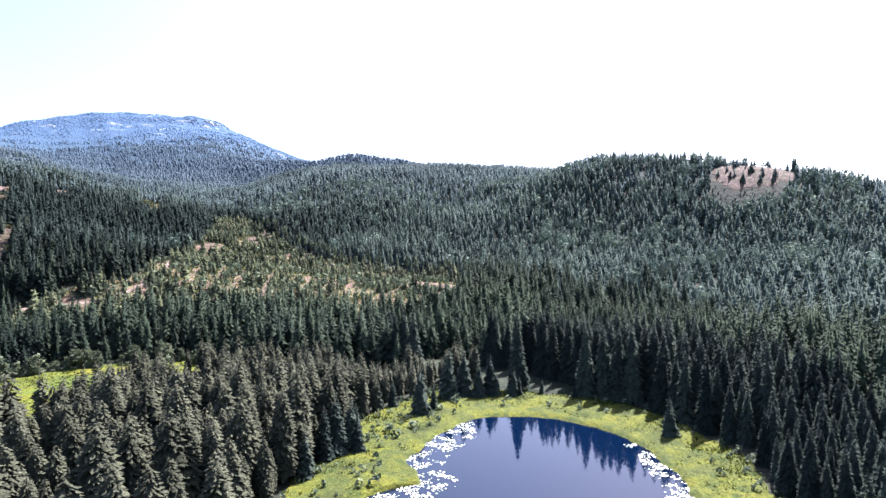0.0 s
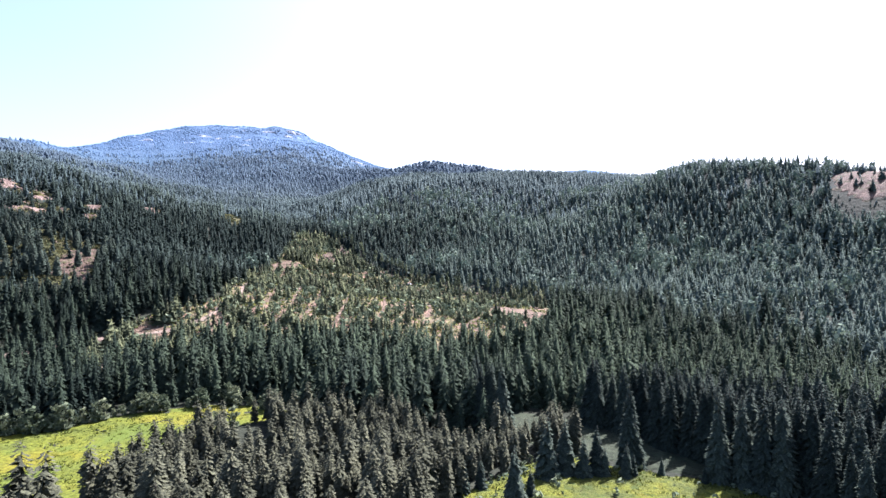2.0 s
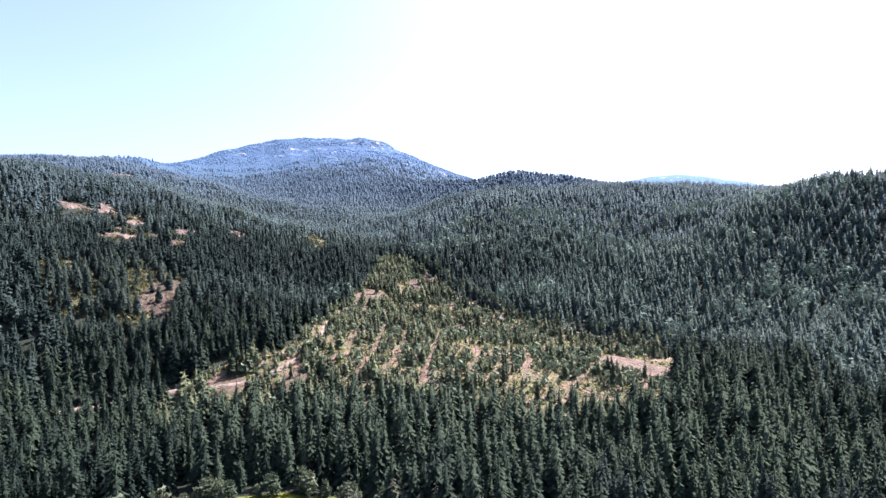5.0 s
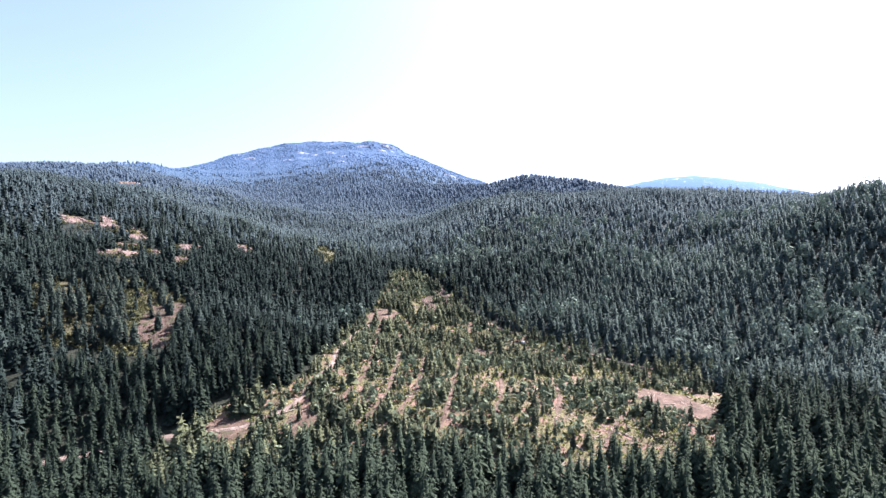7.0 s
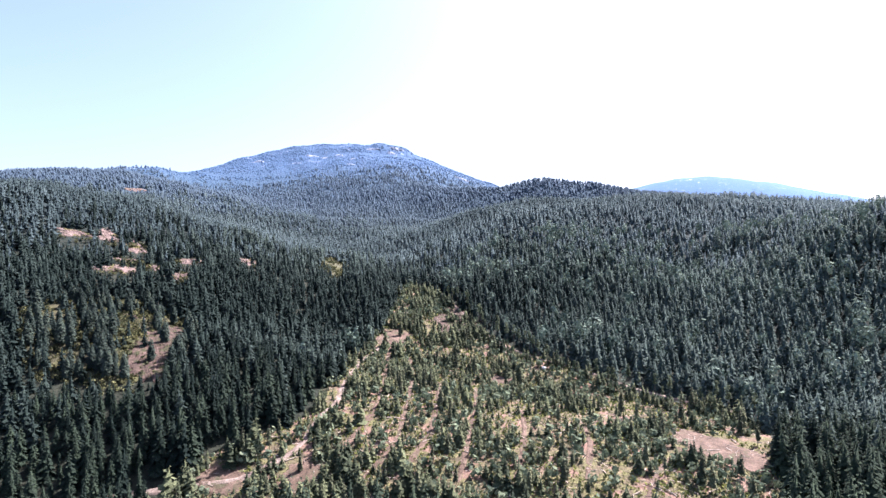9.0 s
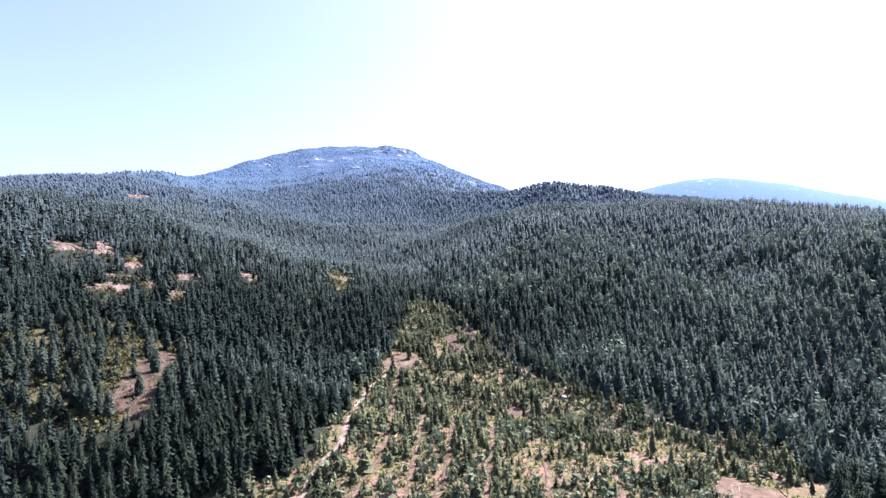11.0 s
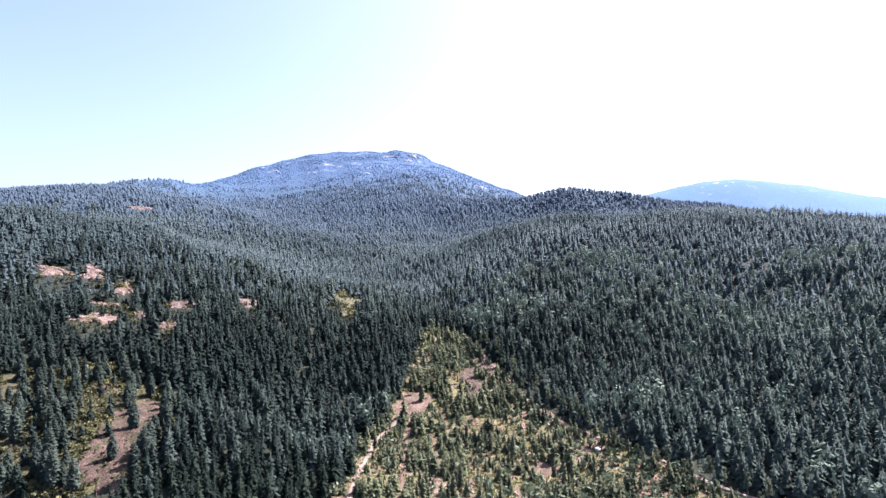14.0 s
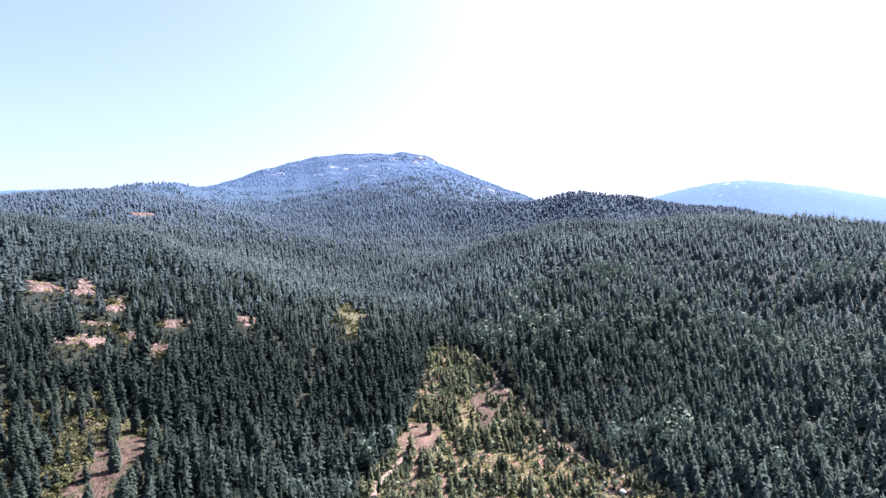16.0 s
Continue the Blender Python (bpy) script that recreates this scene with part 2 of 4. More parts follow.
MOUNTAINS = [
    (-215, 1574, 194.0, 501, 190, -8, 0.72),
    (-1187, 2594, 444.1, 523, 792, -55, 1.03),
    (-598, 2115, 222.0, 592, 475, 29, 1.09),
    (-1493, 1546, 252.3, 601, 306, -88, 0.71),
    (356, 3851, 483.4, 1346, 792, -14, 0.79),
    (-2923, 2212, 450.3, 1113, 794, 20, 0.87),
    (-1010, 2480, 22.0, 130, 80, -52, 2.20),
    (-902, 1868, 77.5, 337, 400, -64, 1.31),
]


def smooth(a, b, v):
    t = np.clip((v - a) / (b - a), 0, 1)
    return t * t * (3 - 2 * t)


class Outline:
    """A closed shore or edge round a centre, as a radius for each bearing."""

    def __init__(self, centre, points, rough=0.0, seed=1):
        self.c = np.array(centre, float)
        d = np.array(points, float) - self.c
        a = np.arctan2(d[:, 1], d[:, 0])
        order = np.argsort(a)
        a, r = a[order], np.hypot(d[:, 0], d[:, 1])[order]
        fine = np.linspace(-np.pi, np.pi, 721)
        rr = np.interp(fine, np.r_[a - 2 * np.pi, a, a + 2 * np.pi], np.r_[r, r, r])
        k = np.hanning(13)
        rr = np.convolve(np.r_[rr[-7:-1], rr, rr[1:7]], k / k.sum(), "valid")
        rng = np.random.default_rng(seed)
        for w in (9, 17, 31, 53):
            rr = rr * (1 + rough * 0.5 * np.sin(w * fine + rng.uniform(0, 6)) * rng.uniform(0.5, 1.0))
        rr[-1] = rr[0]
        self.a, self.r = fine, rr

    def ratio(self, x, y):
        dx, dy = np.asarray(x) - self.c[0], np.asarray(y) - self.c[1]
        return np.hypot(dx, dy) / np.interp(np.arctan2(dy, dx), self.a, self.r)

    def has(self, x, y, k=1.0):
        return self.ratio(x, y) < k


LAKE = Outline((18, 122), [(-16, 118), (-11, 122), (-5, 124), (-6, 131), (-10, 139), (-6, 145), (1, 162), (8, 173), (19, 176), (30, 175), (42, 167), (48, 157),
                           (52, 146), (52, 137), (53, 126), (51, 118), (48, 95), (38, 70), (15, 60), (-10, 70), (-20, 92)], 0.012, 3)
SHORE = Outline((18, 122), [(-32, 118), (-32, 134), (-28, 145), (-23, 172), (-10, 196), (9, 212), (22, 205), (30, 202), (44, 198), (57, 187), (66, 171), (70, 154),
                            (71, 142), (67, 118), (64, 90), (52, 60), (15, 42), (-20, 52), (-32, 88)], 0.02, 5)
MEAD = Outline((-145, 190), [(-190, 192), (-168, 208), (-160, 216), (-146, 234), (-126, 245), (-108, 248), (-86, 243), (-104, 226), (-114, 205), (-116, 180),
                             (-113, 150), (-118, 110), (-150, 90), (-195, 105), (-205, 150)], 0.02, 7)
GAP = Outline((16, 230), [(-18, 240), (-19, 248), (-4, 255), (8, 251), (22, 236), (38, 219), (58, 202), (54, 196), (38, 202), (24, 208), (8, 217), (-8, 230)], 0.04, 27)
CUT = Outline((-110, 430), [(-252, 276), (-230, 298), (-212, 314), (-200, 330), (-190, 345), (-187, 369), (-196, 413), (-209, 458), (-212, 509), (-222, 550), (-237, 608),
                            (-245, 646), (-223, 632), (-195, 615), (-170, 585), (-138, 541), (-115, 525), (-87, 511), (-59, 496), (-42, 474), (-23, 466), (1, 460),
                            (20, 435), (14, 390), (9, 360), (3, 332), (-12, 324), (-39, 320), (-78, 316), (-107, 315), (-132, 309), (-154, 297), (-186, 286), (-215, 266)], 0.015, 9)


def ground(x, y):
    x, y = np.asarray(x, float), np.asarray(y, float)
    z = 130 * np.tanh(0.0481 * 60 * np.logaddexp(0, (y - 315.5) / 60) / 130)
    for hx, hy, h, su, sv, heading, blunt in RIDGES + MOUNTAINS:
        a = radians(heading)
        dx, dy = x - hx, y - hy
        u, v = (dx * math.cos(a) + dy * math.sin(a)) / su, (dy * math.cos(a) - dx * math.sin(a)) / sv
        z = z + h * np.exp(-((u * u + v * v + 1e-9) ** blunt))
    far = smooth(250, 1200, np.hypot(x, y))
    z = z + (0.5 + 3.0 * far) * (np.sin(x / 47 + 1.3 * np.sin(y / 83)) * np.sin(y / 61 + 0.7) + 0.6 * np.sin(x / 23 + y / 31))
    edge = SHORE.ratio(x, y)
    w = 1 - smooth(0.95, 1.7, edge)
    z = z * (1 - w) + 0.45 * w
    w = 1 - smooth(0.97, 1.25, MEAD.ratio(x, y))
    z = z * (1 - w) + np.minimum(z, 3.2) * w
    return np.where(edge < 1.1, -1.6 + 2.05 * smooth(0.90, 1.03, LAKE.ratio(x, y)), np.maximum(z, 0.3))


# ---- builders ----
def mesh_of(name, verts, tris, mat, tint=None, flat=True):
    me = bpy.data.meshes.new(name)
    verts, tris = np.asarray(verts, np.float32).reshape(-1, 3), np.asarray(tris, np.int32).reshape(-1, 3)
    me.vertices.add(len(verts))
    me.vertices.foreach_set("co", verts.ravel())
    me.loops.add(tris.size)
    me.loops.foreach_set("vertex_index", tris.ravel())
    me.polygons.add(len(tris))
    me.polygons.foreach_set("loop_start", np.arange(0, tris.size, 3, dtype=np.int32))
    me.update(calc_edges=True)
    if not flat:
        me.polygons.foreach_set("use_smooth", np.ones(len(tris), bool))
    if tint is not None:
        me.attributes.new("tint", "FLOAT", "POINT").data.foreach_set("value", np.asarray(tint, np.float32))
    me.materials.append(mat)
    return me


def grid_tris(rows, cols, wrap=False):
    i, j = np.meshgrid(np.arange(rows - 1), np.arange(cols if wrap else cols - 1), indexing="ij")
    a, b = i * cols + j, i * cols + (j + 1) % cols
    c, d = a + cols, b + cols
    return np.concatenate([np.stack([a, b, d], -1).reshape(-1, 3), np.stack([a, d, c], -1).reshape(-1, 3)])


def spread(name, template, places, sizes, turns, mat, tint, label, category, widths=None):
    """Many copies of a few shapes joined into one mesh: what nobody could count."""
    rng = np.random.default_rng(len(places))
    vs, ts, tn, base = [], [], [], 0
    pick = rng.integers(0, len(template), len(places))
    widths = sizes if widths is None else widths
    for k, (tv, tt) in enumerate(template):
        m = pick == k
        n = int(m.sum())
        if not n:
            continue
        c, s = np.cos(turns[m])[:, None], np.sin(turns[m])[:, None]
        x, y, z = tv[:, 0], tv[:, 1], tv[:, 2]
        w = widths[m][:, None]
        v = np.stack([(c * x - s * y) * w, (s * x + c * y) * w, z * sizes[m][:, None]], -1) + places[m][:, None]
        vs.append(v.reshape(-1, 3))
        ts.append((tt[None] + (base + np.arange(n) * len(tv))[:, None, None]).reshape(-1, 3))
        tn.append(np.repeat(tint[m], len(tv)))
        base += n * len(tv)
    ob = new(name, mesh_of(name, np.concatenate(vs), np.concatenate(ts), mat, np.concatenate(tn)))
    return tagged(ob, label, category, kind="stuff")


def tiered(tiers, spikes, seed, ratio=0.17, low=0.06, taper=0.8):
    """A conifer one metre high: skirts of drooping boughs, narrower towards the tip."""
    rng = np.random.default_rng(seed)
    v, t = [], []
    for i in range(tiers):
        f = i / tiers
        z0, z1 = low + (1 - low) * f, low + (1 - low) * min(1.0, f + (1.45 if i < tiers - 1 else 1.0) / tiers)
        r = ratio * (1 - f) ** taper * rng.uniform(0.82, 1.18) + 0.012
        at = len(v)
        lean, heavy = rng.normal(0, 0.014, 2), rng.uniform(0, 6.28)
        v.append((lean[0], lean[1], z1))
        turn = rng.uniform(0, 6.28)
        for k in range(2 * spikes):
            a = turn + math.pi * k / spikes + rng.normal(0, 0.12)
            rr = r * (rng.uniform(0.85, 1.35) if k % 2 == 0 else rng.uniform(0.52, 0.78)) * (1 + 0.16 * math.cos(a - heavy))
            v.append((math.cos(a) * rr, math.sin(a) * rr, z0 - (0.035 if k % 2 == 0 else -0.03) + rng.normal(0, 0.012)))
        t += [(at, at + 1 + k, at + 1 + (k + 1) % (2 * spikes)) for k in range(2 * spikes)]
    return np.array(v), np.array(t)


def needled(sprays, seed, ratio=0.2, low=0.06, taper=0.85, droop=0.45, swell=0.0, size=0.46):
    """A conifer one metre high: loose sprays of needles at every height, each a drooping kite, round a thin dark heart."""
    rng = np.random.default_rng(seed)
    f = 1 - ((np.arange(sprays) + rng.uniform(0, 1, sprays)) / sprays) ** 0.58
    f = np.sort(f)
    a = np.arange(sprays) * 2.399963 + rng.normal(0, 0.35, sprays)
    lop = 1 + 0.10 * np.cos(a - rng.uniform(0, 6.28)) + 0.07 * np.sin(3 * a + 9 * f + rng.uniform(0, 6.28))
    r = ratio * (1 - f) ** taper * (1 - swell * (1 - f) ** 4) * lop * rng.uniform(0.78, 1.15, sprays) + 0.010
    z = low + (1 - low) * f
    out = np.stack([np.cos(a), np.sin(a), 0 * a], 1)
    side = np.stack([-np.sin(a), np.cos(a), 0 * a], 1)
    up = np.array([0, 0, 1.0])
    fall = (droop * (1 - 0.9 * f) * r * rng.uniform(0.5, 1.5, sprays))[:, None]
    half = (np.maximum(size * r, 0.016) * rng.uniform(0.7, 1.25, sprays))[:, None]
    tilt = rng.normal(0, 0.35, sprays)[:, None] * half
    r, z = r[:, None], z[:, None]
    root = out * r * 0.12 + up * (z + 0.35 * r)
    mid = out * r * 0.66 + up * (z - 0.45 * fall)
    tip = out * r + up * (z - fall)
    v = np.stack([root, mid - side * half - up * tilt, tip, mid + side * half + up * tilt], 1).reshape(-1, 3)
    k = np.arange(sprays)[:, None] * 4
    t = np.concatenate([k + (0, 1, 2), k + (0, 2, 3)])
    hv, ht = tiered(1 if sprays < 20 else 2, 3, seed, 0.55 * ratio, low, taper)
    hv = hv * (1, 1, 0.86)
    v[:, 2] = np.maximum(v[:, 2], 0.0)
    return np.concatenate([v, hv]), np.concatenate([t, ht + len(v)])


def ragged(sprays, seed, wide=0.32, low=0.1, size=0.13):
    """A bush or broadleaf crown one metre high, of loose leaf sprays with gaps."""
    rng = np.random.default_rng(seed)
    d = rng.normal(0, 1, (sprays, 3))
    d /= np.linalg.norm(d, axis=1, keepdims=True)
    lobes = 1 + 0.35 * np.sin(3 * np.arctan2(d[:, 1], d[:, 0]) + seed) + rng.normal(0, 0.2, sprays)
    mid = d * (rng.uniform(0.55, 1.0, sprays) * lobes)[:, None] * (wide, wide, 0.5 * (1 - low)) + (0, 0, low + 0.5 * (1 - low))
    e, g = rng.normal(0, 1, (sprays, 3)), rng.normal(0, 1, (sprays, 3))
    e -= d * (e * d).sum(1, keepdims=True) * 0.8
    g -= d * (g * d).sum(1, keepdims=True) * 0.8
    e, g = 1.35 * e / np.linalg.norm(e, axis=1, keepdims=True), 1.35 * g / np.linalg.norm(g, axis=1, keepdims=True)
    s = size * rng.uniform(0.6, 1.2, (sprays, 1))
    v = np.stack([mid - e * s, mid + g * s, mid + e * s, mid - g * s], 1).reshape(-1, 3)
    v[:, 2] = np.maximum(v[:, 2], 0.0)
    k = np.arange(sprays)[:, None] * 4
    return v, np.concatenate([k + (0, 1, 2), k + (0, 2, 3)])


def tuft(blades, seed, wide=0.5):
    rng = np.random.default_rng(seed)
    v, t = [], []
    for i in range(blades):
        a, b = rng.uniform(0, 6.28), rng.uniform(0, 6.28)
        c = np.array([math.cos(a), math.sin(a)]) * rng.uniform(0, wide * 0.6)
        side, out = np.array([math.cos(b), math.sin(b)]) * 0.22 * wide, np.array([math.cos(a), math.sin(a)]) * wide * rng.uniform(0.2, 0.8)
        k = len(v)
        v += [(*(c - side), 0.0), (*(c + side), 0.0), (*(c + out), rng.uniform(0.6, 1.0))]
        t.append((k, k + 1, k + 2))
    return np.array(v), np.array(t)


def scatter(box, step, seed, jitter=0.46):
    rng = np.random.default_rng(seed)
    x0, y0, x1, y1 = box
    gx, gy = np.meshgrid(np.arange(x0, x1, step), np.arange(y0, y1, step), indexing="ij")
    x, y = gx.ravel() + rng.uniform(-jitter, jitter, gx.size) * step, gy.ravel() + rng.uniform(-jitter, jitter, gy.size) * step
    return x, y, rng


def drift(x, y, size, seed):
    """A soft, wandering value from 0 to 1 over the plan."""
    a = np.sin(x / size + seed + 1.7 * np.sin(y / size * 0.8 + seed)) + np.sin(y / size * 1.1 - 2 * seed + 1.3 * np.sin(x / size * 0.7))
    return 0.5 + 0.25 * a


def patch(name, outline, mat, lift, rings, spokes, label, category, inner=None, ragged=0.25):
    """A piece of ground cover that follows the land, from a centre or an inner edge to its outline."""
    rng = np.random.default_rng(rings * spokes)
    a = np.linspace(-np.pi, np.pi, spokes, endpoint=False)
    r1 = np.interp(a, outline.a, outline.r)
    r0 = np.interp(a, inner.a, inner.r) * 0.97 if inner else r1 * 0.002
    f = np.linspace(0, 1, rings)[:, None]
    r = r0 + (r1 - r0) * f
    x, y = outline.c[0] + np.cos(a) * r, outline.c[1] + np.sin(a) * r
    z = ground(x, y) + lift + ragged * (drift(x, y, 2.3, 1.0) - 0.5) * (f > 0) + ragged * 0.6 * rng.uniform(-0.5, 0.5, x.shape)
    z[-1] -= lift + 0.6
    ob = new(name, mesh_of(name, np.stack([x, y, z], -1), grid_tris(rings, spokes, True), mat, flat=False))
    return tagged(ob, label, category, kind="structure")


def part(name, verts, tris, mat, parent, label="", flat=True, tint=None):
    ob = new(name, mesh_of(name, verts, tris, mat, tint, flat))
    ob.parent = parent
    return tagged(ob, label)


def pole(r0, r1, h, sides=7, bend=0.0, seed=1, rings=5):
    rng = np.random.default_rng(seed)
    f = np.linspace(0, 1, rings)[:, None]
    a = np.linspace(0, 2 * np.pi, sides, endpoint=False)
    r = (r0 + (r1 - r0) * f) * (1 + 0.5 * (f < 0.02))
    off = np.cumsum(rng.normal(0, bend, (rings, 2)), 0)
    off[0] = 0
    v = np.stack([np.cos(a) * r + off[:, :1], np.sin(a) * r + off[:, 1:], 0 * a + h * f], -1)
    v = np.concatenate([v.reshape(-1, 3), [(*off[-1], h + r1)]])
    cap = [(len(v) - 1, (rings - 1) * sides + k, (rings - 1) * sides + (k + 1) % sides) for k in range(sides)]
    return v, np.concatenate([grid_tris(rings, sides, True), cap])


def leafy(h, wide, clumps, leaves, seed, low=0.12):
    """A broadleaf crown of many small leaf sprays round uneven clumps."""
    rng = np.random.default_rng(seed)
    v, t = [], []
    for i in range(clumps):
        a, f = rng.uniform(0, 6.28), rng.uniform(low, 0.92)
        off = wide * 0.6 * math.sqrt(max(0.05, 1 - (2 * f - 1) ** 2)) * rng.uniform(0.2, 1.0)
        c = np.array([math.cos(a) * off, math.sin(a) * off, h * f])
        r = wide * rng.uniform(0.28, 0.5)
        for k in range(leaves):
            d = rng.normal(0, 1, 3)
            d /= np.linalg.norm(d)
            p = c + d * r * rng.uniform(0.7, 1.05) * (1, 1, 0.85)
            e, g = rng.normal(0, 1, 3), rng.normal(0, 1, 3)
            s = wide * rng.uniform(0.09, 0.17)
            at = len(v)
            v += [p - e * s * 0.6, p + e * s * 0.6, p + g * s, p - g * s]
            t += [(at, at + 1, at + 2), (at + 1, at, at + 3)]
    v = np.array(v)
    v[:, 2] = np.maximum(v[:, 2], 0.02)
    return v, np.array(t)


def tree_thing(name, crown, trunk, crown_mat, label, category, group):
    thing = new(name)
    part("trunk", *trunk, BARK, thing, flat=False)
    part("crown", *crown, crown_mat, thing)
    return tagged(thing, label, category, group)


def plant(models, places, heights, turns):
    """Sets one copy of some model at each place; the models themselves take the first places."""
    used = set()
    for (x, y, z), s, a, k in zip(places, heights, turns, np.arange(len(places)) % len(models)):
        m = Matrix.Translation((x, y, z)) @ Matrix.Rotation(a, 4, "Z")
        if k in used:
            ob = copy_thing(models[k], m)
        else:
            ob = models[k]
            ob.matrix_basis = m
            used.add(k)
        ob.scale = (s, s, s)

# ---- ground, water, ground cover ----
RINGS, SPOKES = 190, 390
ring = np.r_[0.01, np.geomspace(12, 4900, RINGS - 1)][:, None]
bearing = np.linspace(0, 2 * np.pi, SPOKES, endpoint=False)
gx, gy = -20 + np.cos(bearing) * ring, 120 + np.sin(bearing) * ring
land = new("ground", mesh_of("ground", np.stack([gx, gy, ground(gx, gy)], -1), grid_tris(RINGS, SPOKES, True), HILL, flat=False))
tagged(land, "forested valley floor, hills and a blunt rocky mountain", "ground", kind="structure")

shore_a = np.linspace(-np.pi, np.pi, 200, endpoint=False)
shore_r = np.interp(shore_a, LAKE.a, LAKE.r) * 1.05
wr = np.linspace(0.0005, 1, 12)[:, None] * shore_r
wv = np.stack([LAKE.c[0] + np.cos(shore_a) * wr, LAKE.c[1] + np.sin(shore_a) * wr, 0 * wr], -1)
tagged(new("water", mesh_of("water", wv, grid_tris(12, 200, True), WATER, flat=False)),
       "still dark blue lake that mirrors trees and sky", "lake", kind="structure")
patch("fen", SHORE, FEN, 0.34, 40, 360, "yellow-green boggy sedge fen round the lake", "fen", inner=LAKE, ragged=0.35)
# dark floor colour stands in for the spruces' shade here
patch("shaded_floor", GAP, FOREST_FLOOR, 0.3, 16, 90, "forest floor between fen and spruces, their shade put into its dark colour", "floor", ragged=0.3)
patch("meadow", MEAD, MEADOW, 0.15, 46, 260, "bright yellow-green wet meadow beside the pines", "meadow", ragged=0.3)
patch("logged_ground", CUT, LOGGED, 0.25, 70, 320, "thinned logging block with brown slash and brush", "clearing", ragged=0.5)

# skid trails and haul roads: width and the line they follow
TRAILS = [
    ("haul_road", 2.4, [(-259, 274), (-250, 282), (-239, 288), (-233, 296), (-220, 301), (-205, 308), (-190, 314), (-180, 328), (-177, 340), (-181, 361), (-181, 378), (-187, 397),
                        (-192, 411), (-199, 435), (-205, 458), (-203, 481), (-203, 499)], PALE_DIRT),
    ("skid_trail", 2.2, [(-160, 343), (-159, 364), (-161, 380), (-170, 411), (-180, 437), (-189, 463), (-199, 493), (-203, 509)], DIRT),
    ("skid_trail", 2.2, [(-144, 327), (-141, 339), (-140, 357), (-145, 376), (-149, 394), (-157, 420), (-168, 452), (-178, 475), (-187, 484)], DIRT),
    ("skid_trail", 2.1, [(-131, 330), (-129, 345), (-128, 363), (-132, 385), (-139, 413), (-149, 445)], DIRT),
    ("skid_trail", 2.2, [(-107, 335), (-108, 350), (-111, 368), (-114, 392), (-127, 449)], DIRT),
    ("skid_trail", 2.4, [(-85, 328), (-86, 362), (-89, 386), (-95, 412)], DIRT),
    ("skid_trail", 2.2, [(-59, 350), (-59, 378), (-63, 400)], DIRT),
    ("skid_trail", 2.1, [(-38, 340), (-35, 359), (-28, 377), (-20, 392)], DIRT),
    ("forest_road", 2.0, [(-206, 628), (-201, 619), (-174, 586), (-136, 538), (-120, 526), (-101, 515), (-83, 507), (-61, 495), (-43, 481), (-20, 470), (8, 458), (36, 445)], PALE_DIRT),
]


def along(points, step):
    p = np.array(points, float)
    s = np.r_[0, np.cumsum(np.hypot(*np.diff(p, axis=0).T))]
    u = np.arange(0, s[-1], step)
    x, y = np.interp(u, s, p[:, 0]), np.interp(u, s, p[:, 1])
    k = np.hanning(9)
    pad = lambda q: np.convolve(np.r_[[q[0]] * 4, q, [q[-1]] * 4], k / k.sum(), "valid")
    return np.stack([pad(x), pad(y)], 1)


def trail(name, width, points, mat):
    c = along(points, 2.0)
    d = np.gradient(c, axis=0)
    d /= np.linalg.norm(d, axis=1, keepdims=True)
    n = np.stack([-d[:, 1], d[:, 0]], 1)
    rng = np.random.default_rng(int(abs(points[0][0])))
    w = width * 0.5 * (1 + 0.25 * np.sin(np.arange(len(c)) * 0.37 + rng.uniform(0, 6)) + rng.normal(0, 0.12, len(c)))
    cols, rise = (-1.25, -0.9, -0.45, -0.15, 0.15, 0.45, 0.9, 1.25), (-0.3, 0.42, 0.30, 0.38, 0.38, 0.30, 0.42, -0.3)
    xy = c[:, None] + n[:, None] * (w[:, None, None] * np.array(cols)[None, :, None])
    z = ground(xy[..., 0], xy[..., 1]) + 0.18 + np.array(rise) + rng.normal(0, 0.05, xy.shape[:2])
    ob = new(name, mesh_of(name, np.dstack([xy, z]), grid_tris(len(c), len(cols)), mat, flat=False))
    return tagged(ob, "rutted reddish dirt track with worn wheel lines" if name != "haul_road" else "pale dusty haul road along the standing forest", "track", kind="structure")


for row in TRAILS:
    trail(*row)
TRACKS = np.concatenate([along(row[2], 3.0) for row in TRAILS])


def near_track(x, y, d):
    return np.array([np.min(np.hypot(TRACKS[:, 0] - a, TRACKS[:, 1] - b)) < d for a, b in zip(x, y)], bool)


LANDING = Outline((-3, 394), [(-22, 416), (-9, 412), (2, 400), (11, 393), (12, 386), (8, 376), (0, 378), (-8, 384), (-19, 392)], 0.12, 11)
patch("log_landing", LANDING, DIRT, 0.55, 16, 90, "bare reddish dirt log landing beside the forest road", "landing", ragged=0.15)
SPOTS = [Outline((-201, 505), [(-208, 488), (-197, 492), (-193, 506), (-197, 520), (-206, 520), (-211, 505)], 0.18, 21),
         Outline((-197, 312), [(-208, 311), (-200, 318), (-188, 317), (-186, 311), (-196, 306)], 0.18, 22),
         Outline((-167, 322), [(-174, 318), (-172, 330), (-163, 331), (-160, 320), (-166, 314)], 0.18, 23),
         Outline((-118, 474), [(-126, 478), (-118, 481), (-109, 474), (-116, 467), (-125, 470)], 0.18, 24)]
for spot in SPOTS:
    patch("bare_dirt", spot, DIRT, 0.5, 12, 60, "patch of bare reddish dirt churned by machines", "dirt", ragged=0.3)
SLASH = Outline((-176, 562), [(-193, 602), (-178, 592), (-168, 566), (-166, 542), (-174, 530), (-181, 550), (-184, 578)], 0.06, 25)
